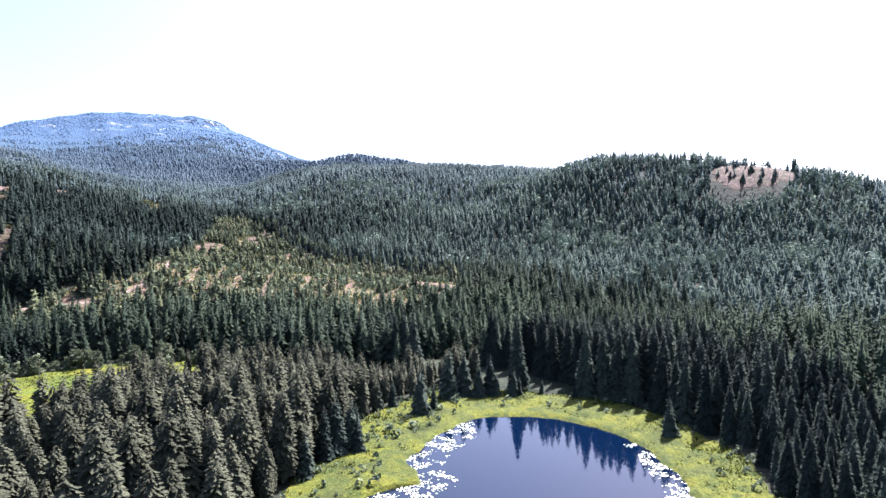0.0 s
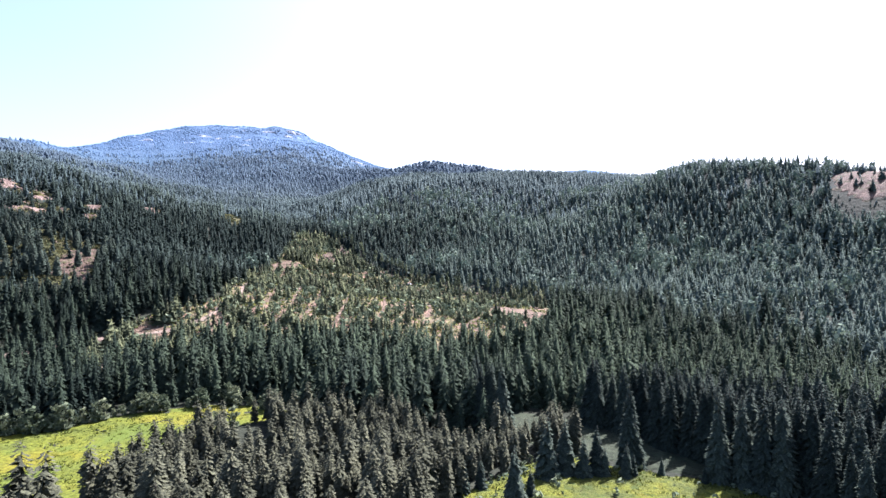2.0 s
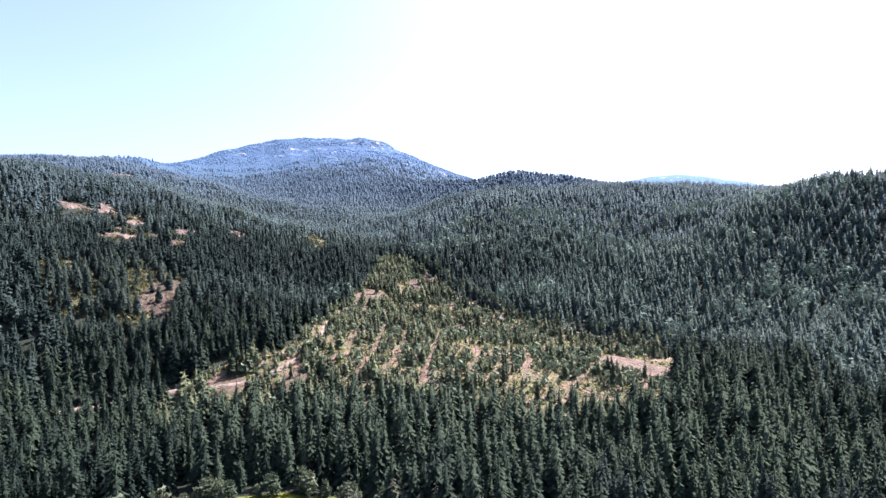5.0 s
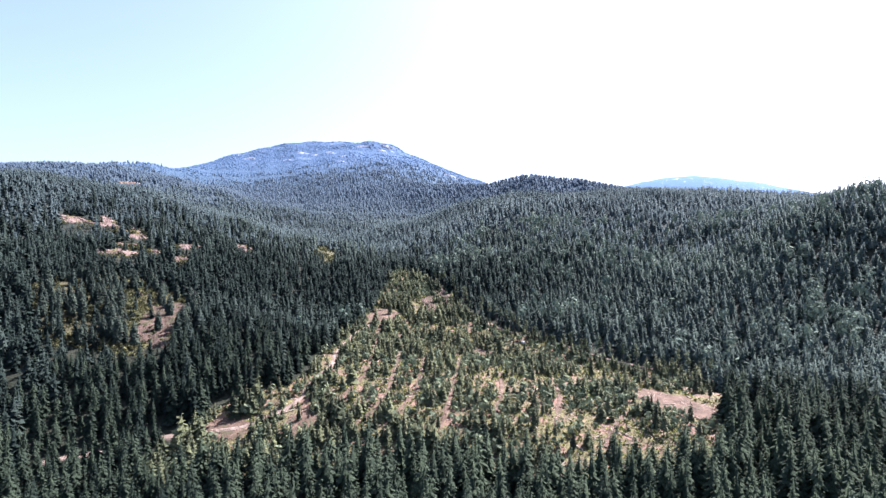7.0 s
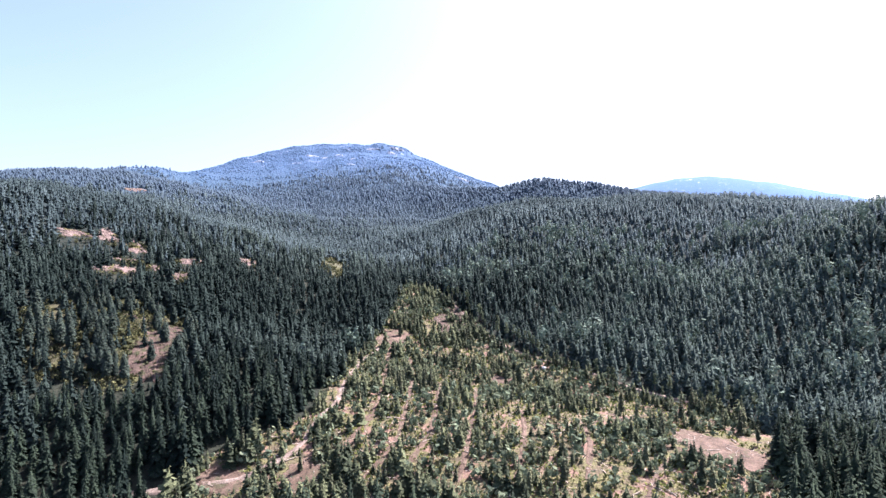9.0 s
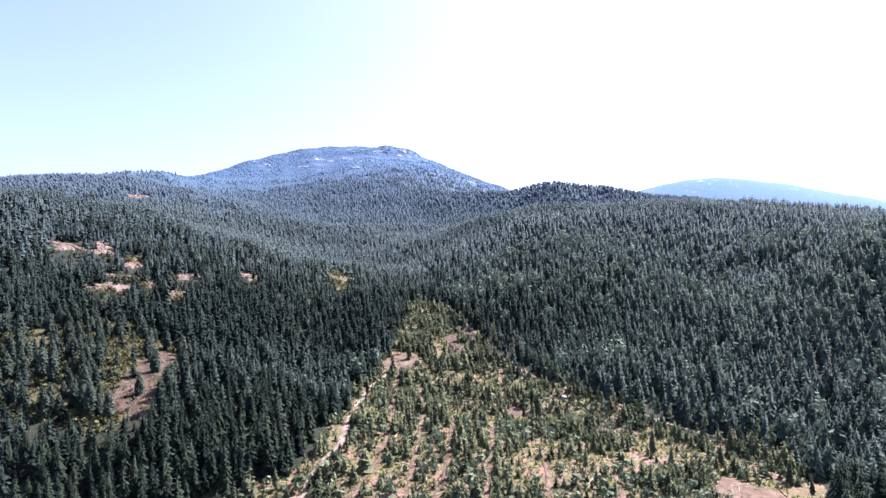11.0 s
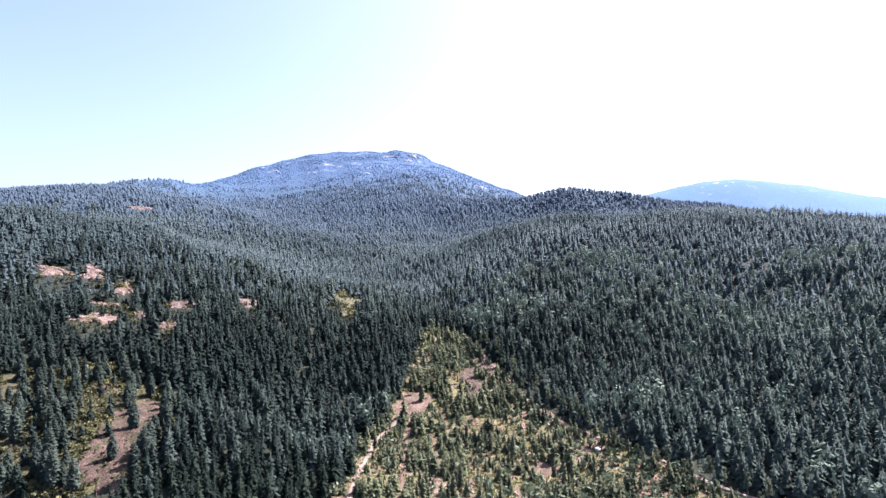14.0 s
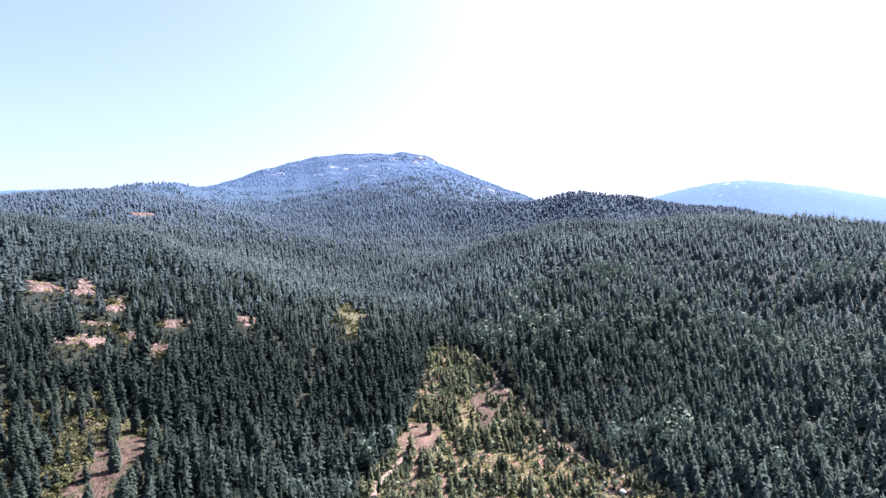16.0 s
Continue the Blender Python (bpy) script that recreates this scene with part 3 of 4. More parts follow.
patch("slash_ground", SLASH, RED_SOIL, 0.5, 20, 80, "reddish-brown ground strewn with slash below the road", "slash", ragged=0.6)
RED_SLOPE = Outline((308, 574), [(285, 610), (270, 582), (276, 545), (300, 537), (322, 534), (342, 556), (348, 592), (322, 616)], 0.12, 13)
patch("bare_slope", RED_SLOPE, RED_SOIL, 0.5, 20, 90, "dry reddish-brown bare slope near the hilltop", "slope", ragged=0.6)
GLADE = Outline((-330, 392), [(-364, 362), (-392, 380), (-398, 408), (-379, 426), (-370, 441), (-348, 436), (-331, 432), (-318, 437), (-303, 424), (-291, 399), (-281, 381), (-272, 362),
                              (-280, 350), (-300, 344), (-323, 340), (-345, 345)], 0.05, 15)
patch("dry_glade", GLADE, DRY_SLOPE, 0.4, 30, 120, "sunny glade of dry brush on the hillside", "glade", ragged=0.8)
SOIL = Outline((-298, 388), [(-320, 421), (-310, 420), (-297, 403), (-288, 384), (-278, 372), (-272, 358), (-286, 353), (-300, 366), (-307, 378), (-312, 392), (-320, 411)], 0.16, 19)
patch("bare_soil", SOIL, RED_SOIL, 0.9, 24, 100, "bare reddish-brown stony soil in the hillside glade", "soil", ragged=0.9)
STREAM = Outline((-336, 667), [(-368, 715), (-358, 716), (-343, 690), (-326, 662), (-308, 632), (-300, 616), (-312, 612), (-327, 640), (-344, 668), (-360, 696)], 0.06, 17)
patch("grassy_gap", STREAM, DRY_GRASS, 0.5, 14, 60, "narrow grassy opening in the hillside forest", "glade", ragged=0.5)



# ---- rock outcrops on the hillside ----
def outcrop(x, y, wide, deep, high, turn, seed, mat=ROCK, label="sunlit pinkish-tan bare rock slab among dark firs", group="hillside outcrops"):
    rng = np.random.default_rng(seed)
    thing = new("rock_outcrop")
    rings, spokes = 16, 56
    a = np.linspace(0, 2 * np.pi, spokes, endpoint=False)
    f = np.linspace(0, 1, rings)[:, None]
    edge = 1 + 0.24 * np.sin(3 * a + rng.uniform(0, 6)) + 0.20 * np.sin(7 * a + rng.uniform(0, 6)) + 0.14 * np.sin(13 * a + rng.uniform(0, 6))
    u, v = np.cos(a) * f * edge * wide, np.sin(a) * f * edge * deep
    c, s = math.cos(turn), math.sin(turn)
    px, py = x + c * u - s * v, y + s * u + c * v
    px, py = px + wide * 0.10 * np.sin(py / 1.9 + seed), py + deep * 0.12 * np.sin(px / 2.3 - seed)
    ledges = np.floor(3.5 * (1 - f) + 2.4 * drift(px, py, 2.6, seed * 1.0)) / 4.5
    z = ground(px, py) + high * (0.35 * (1 - f ** 2) + 0.65 * ledges * (1 - f ** 6)) + rng.normal(0, 0.28, px.shape)
    z[-1] = ground(px[-1], py[-1]) - 0.8
    z0 = float(ground(x, y))
    thing.location = (x, y, z0)
    part("slab", np.stack([px - x, py - y, z - z0], -1), grid_tris(rings, spokes, True), mat, thing)
    bm = bmesh.new()
    bmesh.ops.create_icosphere(bm, subdivisions=2, radius=1)
    ball, faces = np.array([w.co for w in bm.verts]), np.array([[w.index for w in q.verts] for q in bm.faces])
    bm.free()
    for k in range(3):
        b = rng.uniform(0, 6.28)
        bx, by, r = x + math.cos(b) * wide * 0.8, y + math.sin(b) * deep * 0.8, rng.uniform(0.7, 1.6)
        shape = ball * r * (1, rng.uniform(0.6, 0.9), 0.65) * (1 + 0.18 * np.sin(ball[:, :1] * 5 + k) + 0.12 * np.sin(ball[:, 1:2] * 7))
        part("boulder", shape + (bx - x, by - y, float(ground(bx, by)) - z0 + 0.5 * r), faces, mat, thing)
    return tagged(thing, label, "rock", group)


ROCKS = [(-529, 530, 16, 8, 1.8, 0.3), (-509, 548, 19, 8, 2.0, -0.5), (-471, 546, 16, 8, 2.2, -0.6), (-428, 481, 17, 10, 2.2, 0.4), (-447, 512, 13, 6, 1.8, 0.3),
         (-416, 506, 10, 6, 1.6, -0.4), (-382, 499, 9, 7, 1.6, -0.6), (-409, 540, 13, 9, 2.4, 0.2), (-374, 576, 8, 10, 2.2, 0.9), (-352, 418, 9, 5, 1.2, 0.2),
         (-899, 968, 19, 11, 4.0, 0.5), (-28, 1180, 20, 10, 4.0, 0.0)]
for k, row in enumerate(ROCKS):
    outcrop(*row, seed=k + 3)

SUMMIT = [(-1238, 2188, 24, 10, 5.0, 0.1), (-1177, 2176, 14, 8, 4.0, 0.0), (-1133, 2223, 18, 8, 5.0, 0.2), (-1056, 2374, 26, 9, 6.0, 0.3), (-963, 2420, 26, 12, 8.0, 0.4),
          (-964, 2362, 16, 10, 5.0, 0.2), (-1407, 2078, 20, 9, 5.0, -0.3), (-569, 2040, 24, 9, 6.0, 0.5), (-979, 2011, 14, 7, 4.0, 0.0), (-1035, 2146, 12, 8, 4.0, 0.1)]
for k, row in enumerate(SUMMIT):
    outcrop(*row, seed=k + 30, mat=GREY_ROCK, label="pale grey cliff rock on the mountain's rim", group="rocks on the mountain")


def summit(x, y):
    return np.any([np.hypot(x - row[0], y - row[1]) < 1.1 * row[2] for row in SUMMIT], axis=0)


def bare(x, y):
    """Thin soil on the outcrops, where no tree stands."""
    out = np.zeros(len(x), bool)
    for bx, by, wide, deep, _, turn in ROCKS:
        c, s = math.cos(turn), math.sin(turn)
        u, v = (x - bx) * c + (y - by) * s, (y - by) * c - (x - bx) * s
        out |= (u / wide) ** 2 + (v / deep) ** 2 < 1.0
    return out


def clear(x, y):
    return bare(x, y) | STREAM.has(x, y) | RED_SLOPE.has(x, y, 0.9)


def room(x, y):
    """Height limit for trees between the flight and the bare places, shaped to keep these in the camera's view."""
    d = np.hypot(x + 60, y - 130)
    cap = np.full(len(x), 99.0)
    for s in (45, 30, 15):
        cap[RED_SLOPE.has(x + (x + 60) / d * s, y + (y - 130) / d * s, 0.8)] = 0.8 + 0.085 * s
    for s in (44, 36, 28, 21, 15, 10, 5):
        hit = clear(x + (x + 60) / d * s, y + (y - 130) / d * s)
        cap[hit] = np.minimum(cap[hit], 0.6 + 0.24 * s)
    for s in (14, 9, 5):
        hit = GLADE.has(x + (x + 60) / d * s, y + (y - 130) / d * s) & ~GLADE.has(x, y)
        cap[hit] = np.minimum(cap[hit], 1.5 + 0.34 * s)
    return cap


# ---- single trees ----
def crown(h, *shape, **more):
    v, t = needled(*shape, **more)
    return v * h, t


pines = [tree_thing("pine", crown(17 + k % 3, 620, 20 + k, 0.20 + 0.02 * (k % 3), 0.10, 0.62, droop=0.15, swell=0.45, size=0.17), pole(0.24, 0.05, 16.5, 7, 0.06, k), PINE_ONE,
                    "olive-green pine with a broad ragged crown", "tree", "pines between lake and meadow") for k in range(6)]
spruces = [tree_thing("spruce", crown(23, 560, 40 + k, 0.165 + 0.015 * (k % 3), 0.04, 0.84, size=0.17), pole(0.30, 0.04, 22.3, 7, 0.03, k), SPRUCE_ONE,
                      "tall dark green spruce in the dense belt behind the fen", "tree", "spruces of the valley belt") for k in range(6)]
lone = [tree_thing("young_spruce", crown(11, 220, 60 + k, 0.23, 0.02, 0.8, size=0.30), pole(0.18, 0.03, 10.8, 7, 0.02, k), SPRUCE_ONE,
                   "young spruce standing free in the sedge fen", "tree", "young spruces in the fen") for k in range(3)]
willows = [tree_thing("willow_shrub", leafy(5.5 + k, 3.2 - 0.3 * k, 15, 26, 70 + k), pole(0.14, 0.05, 3.5, 6, 0.1, k), LEAF_ONE,
                      "rounded grey-green willow shrub at the meadow's edge", "shrub", "shrubs along the meadow") for k in range(3)]
aspens = [tree_thing("aspen", leafy(16 + k, 1.6 + 0.2 * k, 16, 26, 80 + k, 0.55), pole(0.17, 0.05, 15, 7, 0.10, k), LEAF_ONE,
                     "slim aspen with a pale green open crown", "tree", "aspens at the edge of the logging block") for k in range(3)]


def spotted(x, y):
    return np.any([spot.has(x, y, 1.05) for spot in SPOTS], axis=0) | (SLASH.has(x, y) & (drift(x, y, 3.0, 2) < 0.7))


def open_land(x, y):
    return SHORE.has(x, y, 1.0) | MEAD.has(x, y, 1.0) | CUT.has(x, y, 1.0) | LANDING.has(x, y)


def settle(x, y, sink=0.1):
    return np.stack([x, y, ground(x, y) - sink], -1)


# pines of the tongue between meadow and lake
x, y, rng = scatter((-124, 62, 10, 246), 4.6, 1)
keep = ~SHORE.has(x, y, 1.0) & ~MEAD.has(x, y, 0.95) & (y < 226 + 0.2 * np.abs(x + 20)) & (y < 244) & (drift(x, y, 11, 2) > 0.16)
x, y = x[keep], y[keep]
size = rng.uniform(0.50, 1.12, len(x)) * (0.74 + 0.36 * smooth(205, 120, y)) * (0.82 + 0.36 * drift(x, y, 16, 4))
turn = rng.uniform(0, 6.28, len(x))
order = np.argsort(np.hypot(x, y - 40))
first, rest = order[:300], order[300:]
plant(pines, settle(x[first], y[first]), size[first], turn[first])
spread("pine_stand", [needled(150, 100 + k, 0.21, 0.10, 0.62, droop=0.15, swell=0.45, size=0.28) for k in range(6)], settle(x[rest], y[rest]), 18.5 * size[rest], turn[rest], PINE, rng.uniform(0, 1, len(rest)),
       "dense stand of olive-green pines between lake and meadow", "forest")

# first ranks of spruces round the fen and behind the meadow
x, y, rng = scatter((-20, 90, 150, 250), 5.2, 2)
keep = ~SHORE.has(x, y, 1.03) & SHORE.has(x, y, 1.72) & ((x > 10) | (y > 228)) & ~open_land(x, y) & ~GAP.has(x, y)
x, y = x[keep], y[keep]
size, turn = rng.uniform(0.68, 1.12, len(x)), rng.uniform(0, 6.28, len(x))
size *= 1 - 0.36 * smooth(56, 72, x) * smooth(160, 135, y)
size = np.where(GAP.has(x, y, 1.5), np.maximum(size, 1.0) * 1.08, size)
order = np.argsort(SHORE.ratio(x, y))
first = order[:300]
ranks_x, ranks_y = x[first], y[first]
plant(spruces, settle(ranks_x, ranks_y), size[first], turn[first])
inside = SHORE.ratio(ranks_x, ranks_y).max()

# free-standing young spruces
spots = [(60, 154, 1.0), (-7, 176, 1.35), (-3, 181, 0.7), (-23, 145, 1.25), (-26, 141, 1.4), (-21, 143, 0.9), (-28, 137, 1.2), (12, 196, 1.1), (16, 198, 1.3), (18, 197, 0.8), (24, 197, 0.9),
         (26, 198, 0.6), (-16, 184, 0.8), (-20, 180, 0.85), (-30, 126, 1.0), (73, 128, 0.45), (-24, 160, 0.7), (-26, 152, 0.6), (34, 200, 0.5), (44, 195, 0.45), (7, 198, 1.5), (2, 194, 1.6)]
pos = np.array(spots)
plant(lone, settle(pos[:, 0], pos[:, 1]), pos[:, 2], np.arange(len(pos)) * 1.7)

rng = np.random.default_rng(6)
bank = np.linspace(0.62, 2.75, 40) + rng.normal(0, 0.02, 40)
far_out = np.interp(bank, MEAD.a, MEAD.r) * rng.uniform(0.93, 1.04, 40)
pos = np.stack([MEAD.c[0] + np.cos(bank) * far_out, MEAD.c[1] + np.sin(bank) * far_out, rng.uniform(0.4, 1.35, 40)], 1)
plant(willows, settle(pos[:, 0], pos[:, 1]), pos[:, 2], np.arange(len(pos)) * 2.1)

rng = np.random.default_rng(8)
edge_line = along([(-190, 618), (-160, 590), (-128, 545), (-100, 524), (-60, 488), (-20, 466), (10, 455), (26, 440)], 6.0)
ax, ay = edge_line[:, 0] + rng.uniform(-9, 2, len(edge_line)), edge_line[:, 1] + rng.uniform(-12, 0, len(edge_line))
plant(aspens, settle(ax, ay), rng.uniform(0.7, 1.1, len(ax)), rng.uniform(0, 6.28, len(ax)))


# ---- forests ----
def wedge(x, y):
    """The stretch of country in front of the flight, with a margin."""
    a = np.degrees(np.arctan2(x + 25, y + 40))
    return (a > -60) & (a < 41)


def reach(x, y):
    """Distance from the line of the flight."""
    t = np.clip((-0.37 * x + 0.93 * y) / 218, 0, 1)
    return np.hypot(x + 80 * t, y - 203 * t)


def wooded(x, y):
    road = np.zeros(len(x), bool)
    close = (x > -270) & (x < 50) & (y > 240) & (y < 680)
    road[close] = near_track(x[close], y[close], 2.9)
    return wedge(x, y) & ~road & ~open_land(x, y) & ~GAP.has(x, y) & ~(MEAD.has(x, y, 1.12) & (y > 195)) & ~(RED_SLOPE.has(x, y, 0.95) & (drift(x, y, 2.7, 2) < 0.74)) & ~STREAM.has(x, y, 0.9) & ~(bare(x, y) & (drift(x, y, 1.9, 5) < 0.86)) & ~(SOIL.has(x, y) & (drift(x, y, 1.7, 4) < 0.85))


NEAR = [needled(92, 200 + k, 0.165 + 0.02 * (k % 3), 0.03, 0.92, size=0.27) for k in range(8)]
MIDDLE = [needled(36, 220 + k, 0.195 + 0.02 * (k % 3), 0.03, 0.92, size=0.42) for k in range(8)]
FAR = [needled(13, 240 + k, 0.22 + 0.02 * (k % 3), 0.03, 0.82, size=0.70) for k in range(8)]
SMALL = [tiered(2, 3, 260 + k, 0.34, 0.0, 0.75) for k in range(8)]
TINY = [tiered(1, 3, 270 + k, 0.55, 0.0) for k in range(6)]
ROUND = [ragged(84, 280 + k, 0.30, 0.06, 0.055) for k in range(5)]


def forest(name, shapes, box, step, rule, tall, mat, label, seed, spreadness=(0.52, 1.2)):
    x, y, rng = scatter(box, step, seed, 0.5 + 0.5 * (step > 6))
    keep = rule(x, y)
    x, y = x[keep], y[keep]
    keep = wooded(x, y) & (rng.random(len(x)) < 0.90)
    x, y = x[keep], y[keep]
    grow = 0.78 + 0.40 * drift(x, y, 33, seed)
    h = tall * rng.uniform(*spreadness, len(x)) * grow * (1 - 0.18 * smooth(14, 38, ground(x, y)) * (tall > 20))
    front = smooth(245, 275, y) * smooth(350, 320, y) * smooth(-225, -190, x) * smooth(70, 30, x) * (tall > 20)
    h *= 1 + 0.13 * front
    h *= 1 - 0.3 * smooth(50, 75, x) * smooth(170, 140, y)
    thin = GLADE.has(x, y) & (rng.random(len(x)) < 0.76)
    h = np.where(clear(x, y) | GLADE.has(x, y), h * 0.8, np.minimum(h, room(x, y) * rng.uniform(0.7, 1.2, len(x))))
    thin |= h < 2.2
    x, y, h = x[~thin], y[~thin], h[~thin]
    # tint also paints in the sun's veil: lighter to the right, darker left
    tint = np.clip(0.55 * rng.random(len(x)) + 0.5 * drift(x, y, 60, seed + 2.0) - 0.05 - 0.36 * smooth(-110, -230, x) * smooth(760, 560, y) + 0.65 * smooth(-90, 130, x) * (tall < 20) + 0.2 * smooth(-20, 80, x) * (tall > 20) + 0.22 * front[~thin], 0, 1)
    if tall < 14:  # haze painted into the tint: bluer the higher the firs stand
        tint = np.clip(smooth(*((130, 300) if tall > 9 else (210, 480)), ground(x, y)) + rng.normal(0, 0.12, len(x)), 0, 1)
    w = h * rng.uniform(0.85, 1.25, len(x)) * np.where(h < tall * 0.7, 1.2, 1.0)
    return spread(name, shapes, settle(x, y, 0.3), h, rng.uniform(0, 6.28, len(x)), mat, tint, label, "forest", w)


def in_ranks(x, y):
    return SHORE.has(x, y, inside) & ((x > 10) | (y > 228)) & (x > -20) & (x < 150) & (y > 90) & (y < 250)


def tongue(x, y):
    return (x > -124) & (x < 10) & (y < 226 + 0.2 * np.abs(x + 20)) & (y < 244)


def between(x, y, lo, hi):
    d = reach(x, y) + (90 * (drift(x, y, 15, 9.0) - 0.5) + 170 * (drift(x, y, 1.3, 4.0) - 0.5)) * np.minimum(3, reach(x, y) / 500)
    return (d >= lo) & (d < hi)


forest("spruce_belt", NEAR, (-330, 60, 330, 430), 5.1, lambda x, y: between(x, y, 0, 240) & ~tongue(x, y) & ~in_ranks(x, y), 22, SPRUCE,
       "dense belt of tall dark green spruces on the valley floor", 31)
forest("hillside_forest", MIDDLE, (-800, 100, 600, 800), 5.2, lambda x, y: between(x, y, 240, 530), 17.5, FIR,
       "dense dark fir forest on the valley's slopes", 32)
forest("upper_forest", FAR, (-1400, 300, 900, 1400), 5.7, lambda x, y: between(x, y, 530, 980), 14.0, LIGHT_HAZE_FIR,
       "fir forest high on the ridges, light haze put into its grey-green", 33)
forest("distant_forest", SMALL, (-2400, 500, 1500, 2100), 6.4, lambda x, y: between(x, y, 980, 1700), 9.5, HAZE_FIR,
       "fir forest on the far ridges, haze put into its blue-green", 34)
forest("mountain_forest", TINY, (-3200, 900, 1500, 3200), 9.5, lambda x, y: between(x, y, 1700, 2750) & (drift(x, y, 37, 5) + 0.5 * drift(x, y, 13, 2) > 0.30) & ~summit(x, y), 5.0, DEEP_HAZE_FIR,
       "fir forest covering the distant mountain, haze put into its blue-grey", 35)


# woods behind and beside the start of the flight
x, y, rng = scatter((-300, -140, 300, 130), 5.6, 36)
keep = ~wedge(x, y) & ~open_land(x, y) & ~SHORE.has(x, y, 1.06) & ~tongue(x, y)
keep |= (x > -32) & (x < 70) & (y > 30) & (y < 62) & ~SHORE.has(x, y, 1.06)
x, y = x[keep], y[keep]
h = 15 * rng.uniform(0.6, 1.2, len(x))
spread("lakeside_woods", SMALL, settle(x, y, 0.3), h, rng.uniform(0, 6.28, len(x)), SPRUCE, rng.random(len(x)),
       "dark green spruce woods on the lake's near side", "forest", h)


def broadleaf(name, box, step, rule, seed, tall):
    x, y, rng = scatter(box, step, seed)
    keep = rule(x, y)
    x, y = x[keep], y[keep]
    keep = wooded(x, y) & ~clear(x, y) & (room(x, y) > 20) & (0.6 * drift(x, y, 27, seed) + 0.3 * drift(x, y, 90, 3.0) + rng.normal(0, 0.30, len(x)) > 0.70)
    x, y = x[keep], y[keep]
    h = tall * rng.uniform(0.7, 1.2, len(x))
    return spread(name, ROUND, settle(x, y, 0.2), h, rng.uniform(0, 6.28, len(x)), BROADLEAF, rng.uniform(0, 1, len(x)) ** 1.4,
                  "scattered pale grey-green broadleaf trees among the firs", "trees", h * rng.uniform(0.75, 1.15, len(x)))


broadleaf("broadleaf_trees", (-700, 330, 500, 1000), 9.0, lambda x, y: (reach(x, y) > 250) & (reach(x, y) < 620) & (x > -250 + 0.06 * y), 41, 15.5)

# pines standing wide apart in the hillside glade
glade_pines = [tree_thing("hillside_pine", crown(14 + k, 320, 130 + k, 0.24, 0.10, 0.62, droop=0.15, swell=0.4, size=0.25), pole(0.26, 0.05, 13.2 + k, 7, 0.06, k), GLADE_PINE,
                          "broad dark green pine standing free on the dry slope", "tree", "pines in the hillside glade") for k in range(3)]
x, y, rng = scatter((-400, 340, -265, 445), 7.5, 37)
keep = GLADE.has(x, y, 1.0) & ~SOIL.has(x, y, 1.05) & (drift(x, y, 9, 3) + rng.normal(0, 0.12, len(x)) > 0.40)
x, y = x[keep], y[keep]
edge = np.array([(-283, 390), (-290, 404), (-275, 376), (-303, 419), (-295, 410), (-270, 366), (-309, 424), (-279, 383), (-300, 394), (-289, 372)])
x, y = np.r_[x, edge[:, 0]], np.r_[y, edge[:, 1]]
plant(glade_pines, settle(x, y), np.r_[rng.uniform(0.5, 1.1, len(x) - len(edge)), rng.uniform(0.8, 1.15, len(edge))], rng.uniform(0, 6.28, len(x)))

# ---- the logging block ----
x, y, rng = scatter((-260, 260, 40, 680), 3.3, 51)
keep = CUT.has(x, y, 0.99) & ~LANDING.has(x, y, 1.15) & ~spotted(x, y)
x, y = x[keep], y[keep]
keep = ~near_track(x, y, 1.8) & (0.5 * drift(x, y, 13, 3) + 0.5 * drift(x, y, 3.6, 7) + rng.normal(0, 0.12, len(x)) + 0.10 * smooth(-90, -170, x) - 0.06 - 0.05 * smooth(-110, -60, x) > 0.45)
x, y = x[keep], y[keep]
h = rng.uniform(2.0, 10.0, len(x)) * (0.40 + 0.90 * drift(x, y, 7, 6)) * (1 + 0.3 * smooth(400, 500, y) + 0.45 * smooth(370, 320, y))
spread("young_conifers", [needled(26, 300 + k, 0.18 + 0.02 * (k % 3), 0.05, size=0.6) for k in range(6)], settle(x, y), h, rng.uniform(0, 6.28, len(x)), SAPLING, np.clip(0.6 * rng.random(len(x)) + 0.55 * drift(x, y, 9, 2.0) - 0.1, 0, 1),
       "spindly young conifers left standing between the skid trails", "trees", h * rng.uniform(1.0, 1.5, len(x)) + 0.6)
x, y, rng = scatter((-260, 260, 40, 680), 2.2, 52)
keep = CUT.has(x, y, 1.0) & ~LANDING.has(x, y, 1.0) & ~spotted(x, y)
x, y = x[keep], y[keep]
keep = ~near_track(x, y, 1.2) & (drift(x, y, 9, 5) + rng.normal(0, 0.2, len(x)) > 0.36)
x, y = x[keep], y[keep]
spread("brush", [ragged(7, 320 + k, 0.6, 0.0, 0.34) for k in range(6)], settle(x, y, -0.2), rng.uniform(0.5, 1.8, len(x)), rng.uniform(0, 6.28, len(x)), BRUSH, np.clip(0.7 * rng.random(len(x)) + 0.6 * drift(x, y, 5, 1.0) - 0.15, 0, 1),
       "yellow-green brush and young leaves over the logging block", "brush", rng.uniform(0.7, 1.6, len(x)))


x, y, rng = scatter((-560, 300, -240, 740), 2.3, 54)
keep = (GLADE.has(x, y, 1.05) & (~SOIL.has(x, y) | (rng.random(len(x)) < 0.30))) | ((bare(x, y) | (room(x, y) < 5)) & (rng.random(len(x)) < 0.4)) | (STREAM.has(x, y, 1.1) & (rng.random(len(x)) < 0.3))
x, y = x[keep], y[keep]
keep = drift(x, y, 6, 5) + rng.normal(0, 0.2, len(x)) > 0.18
x, y = x[keep], y[keep]
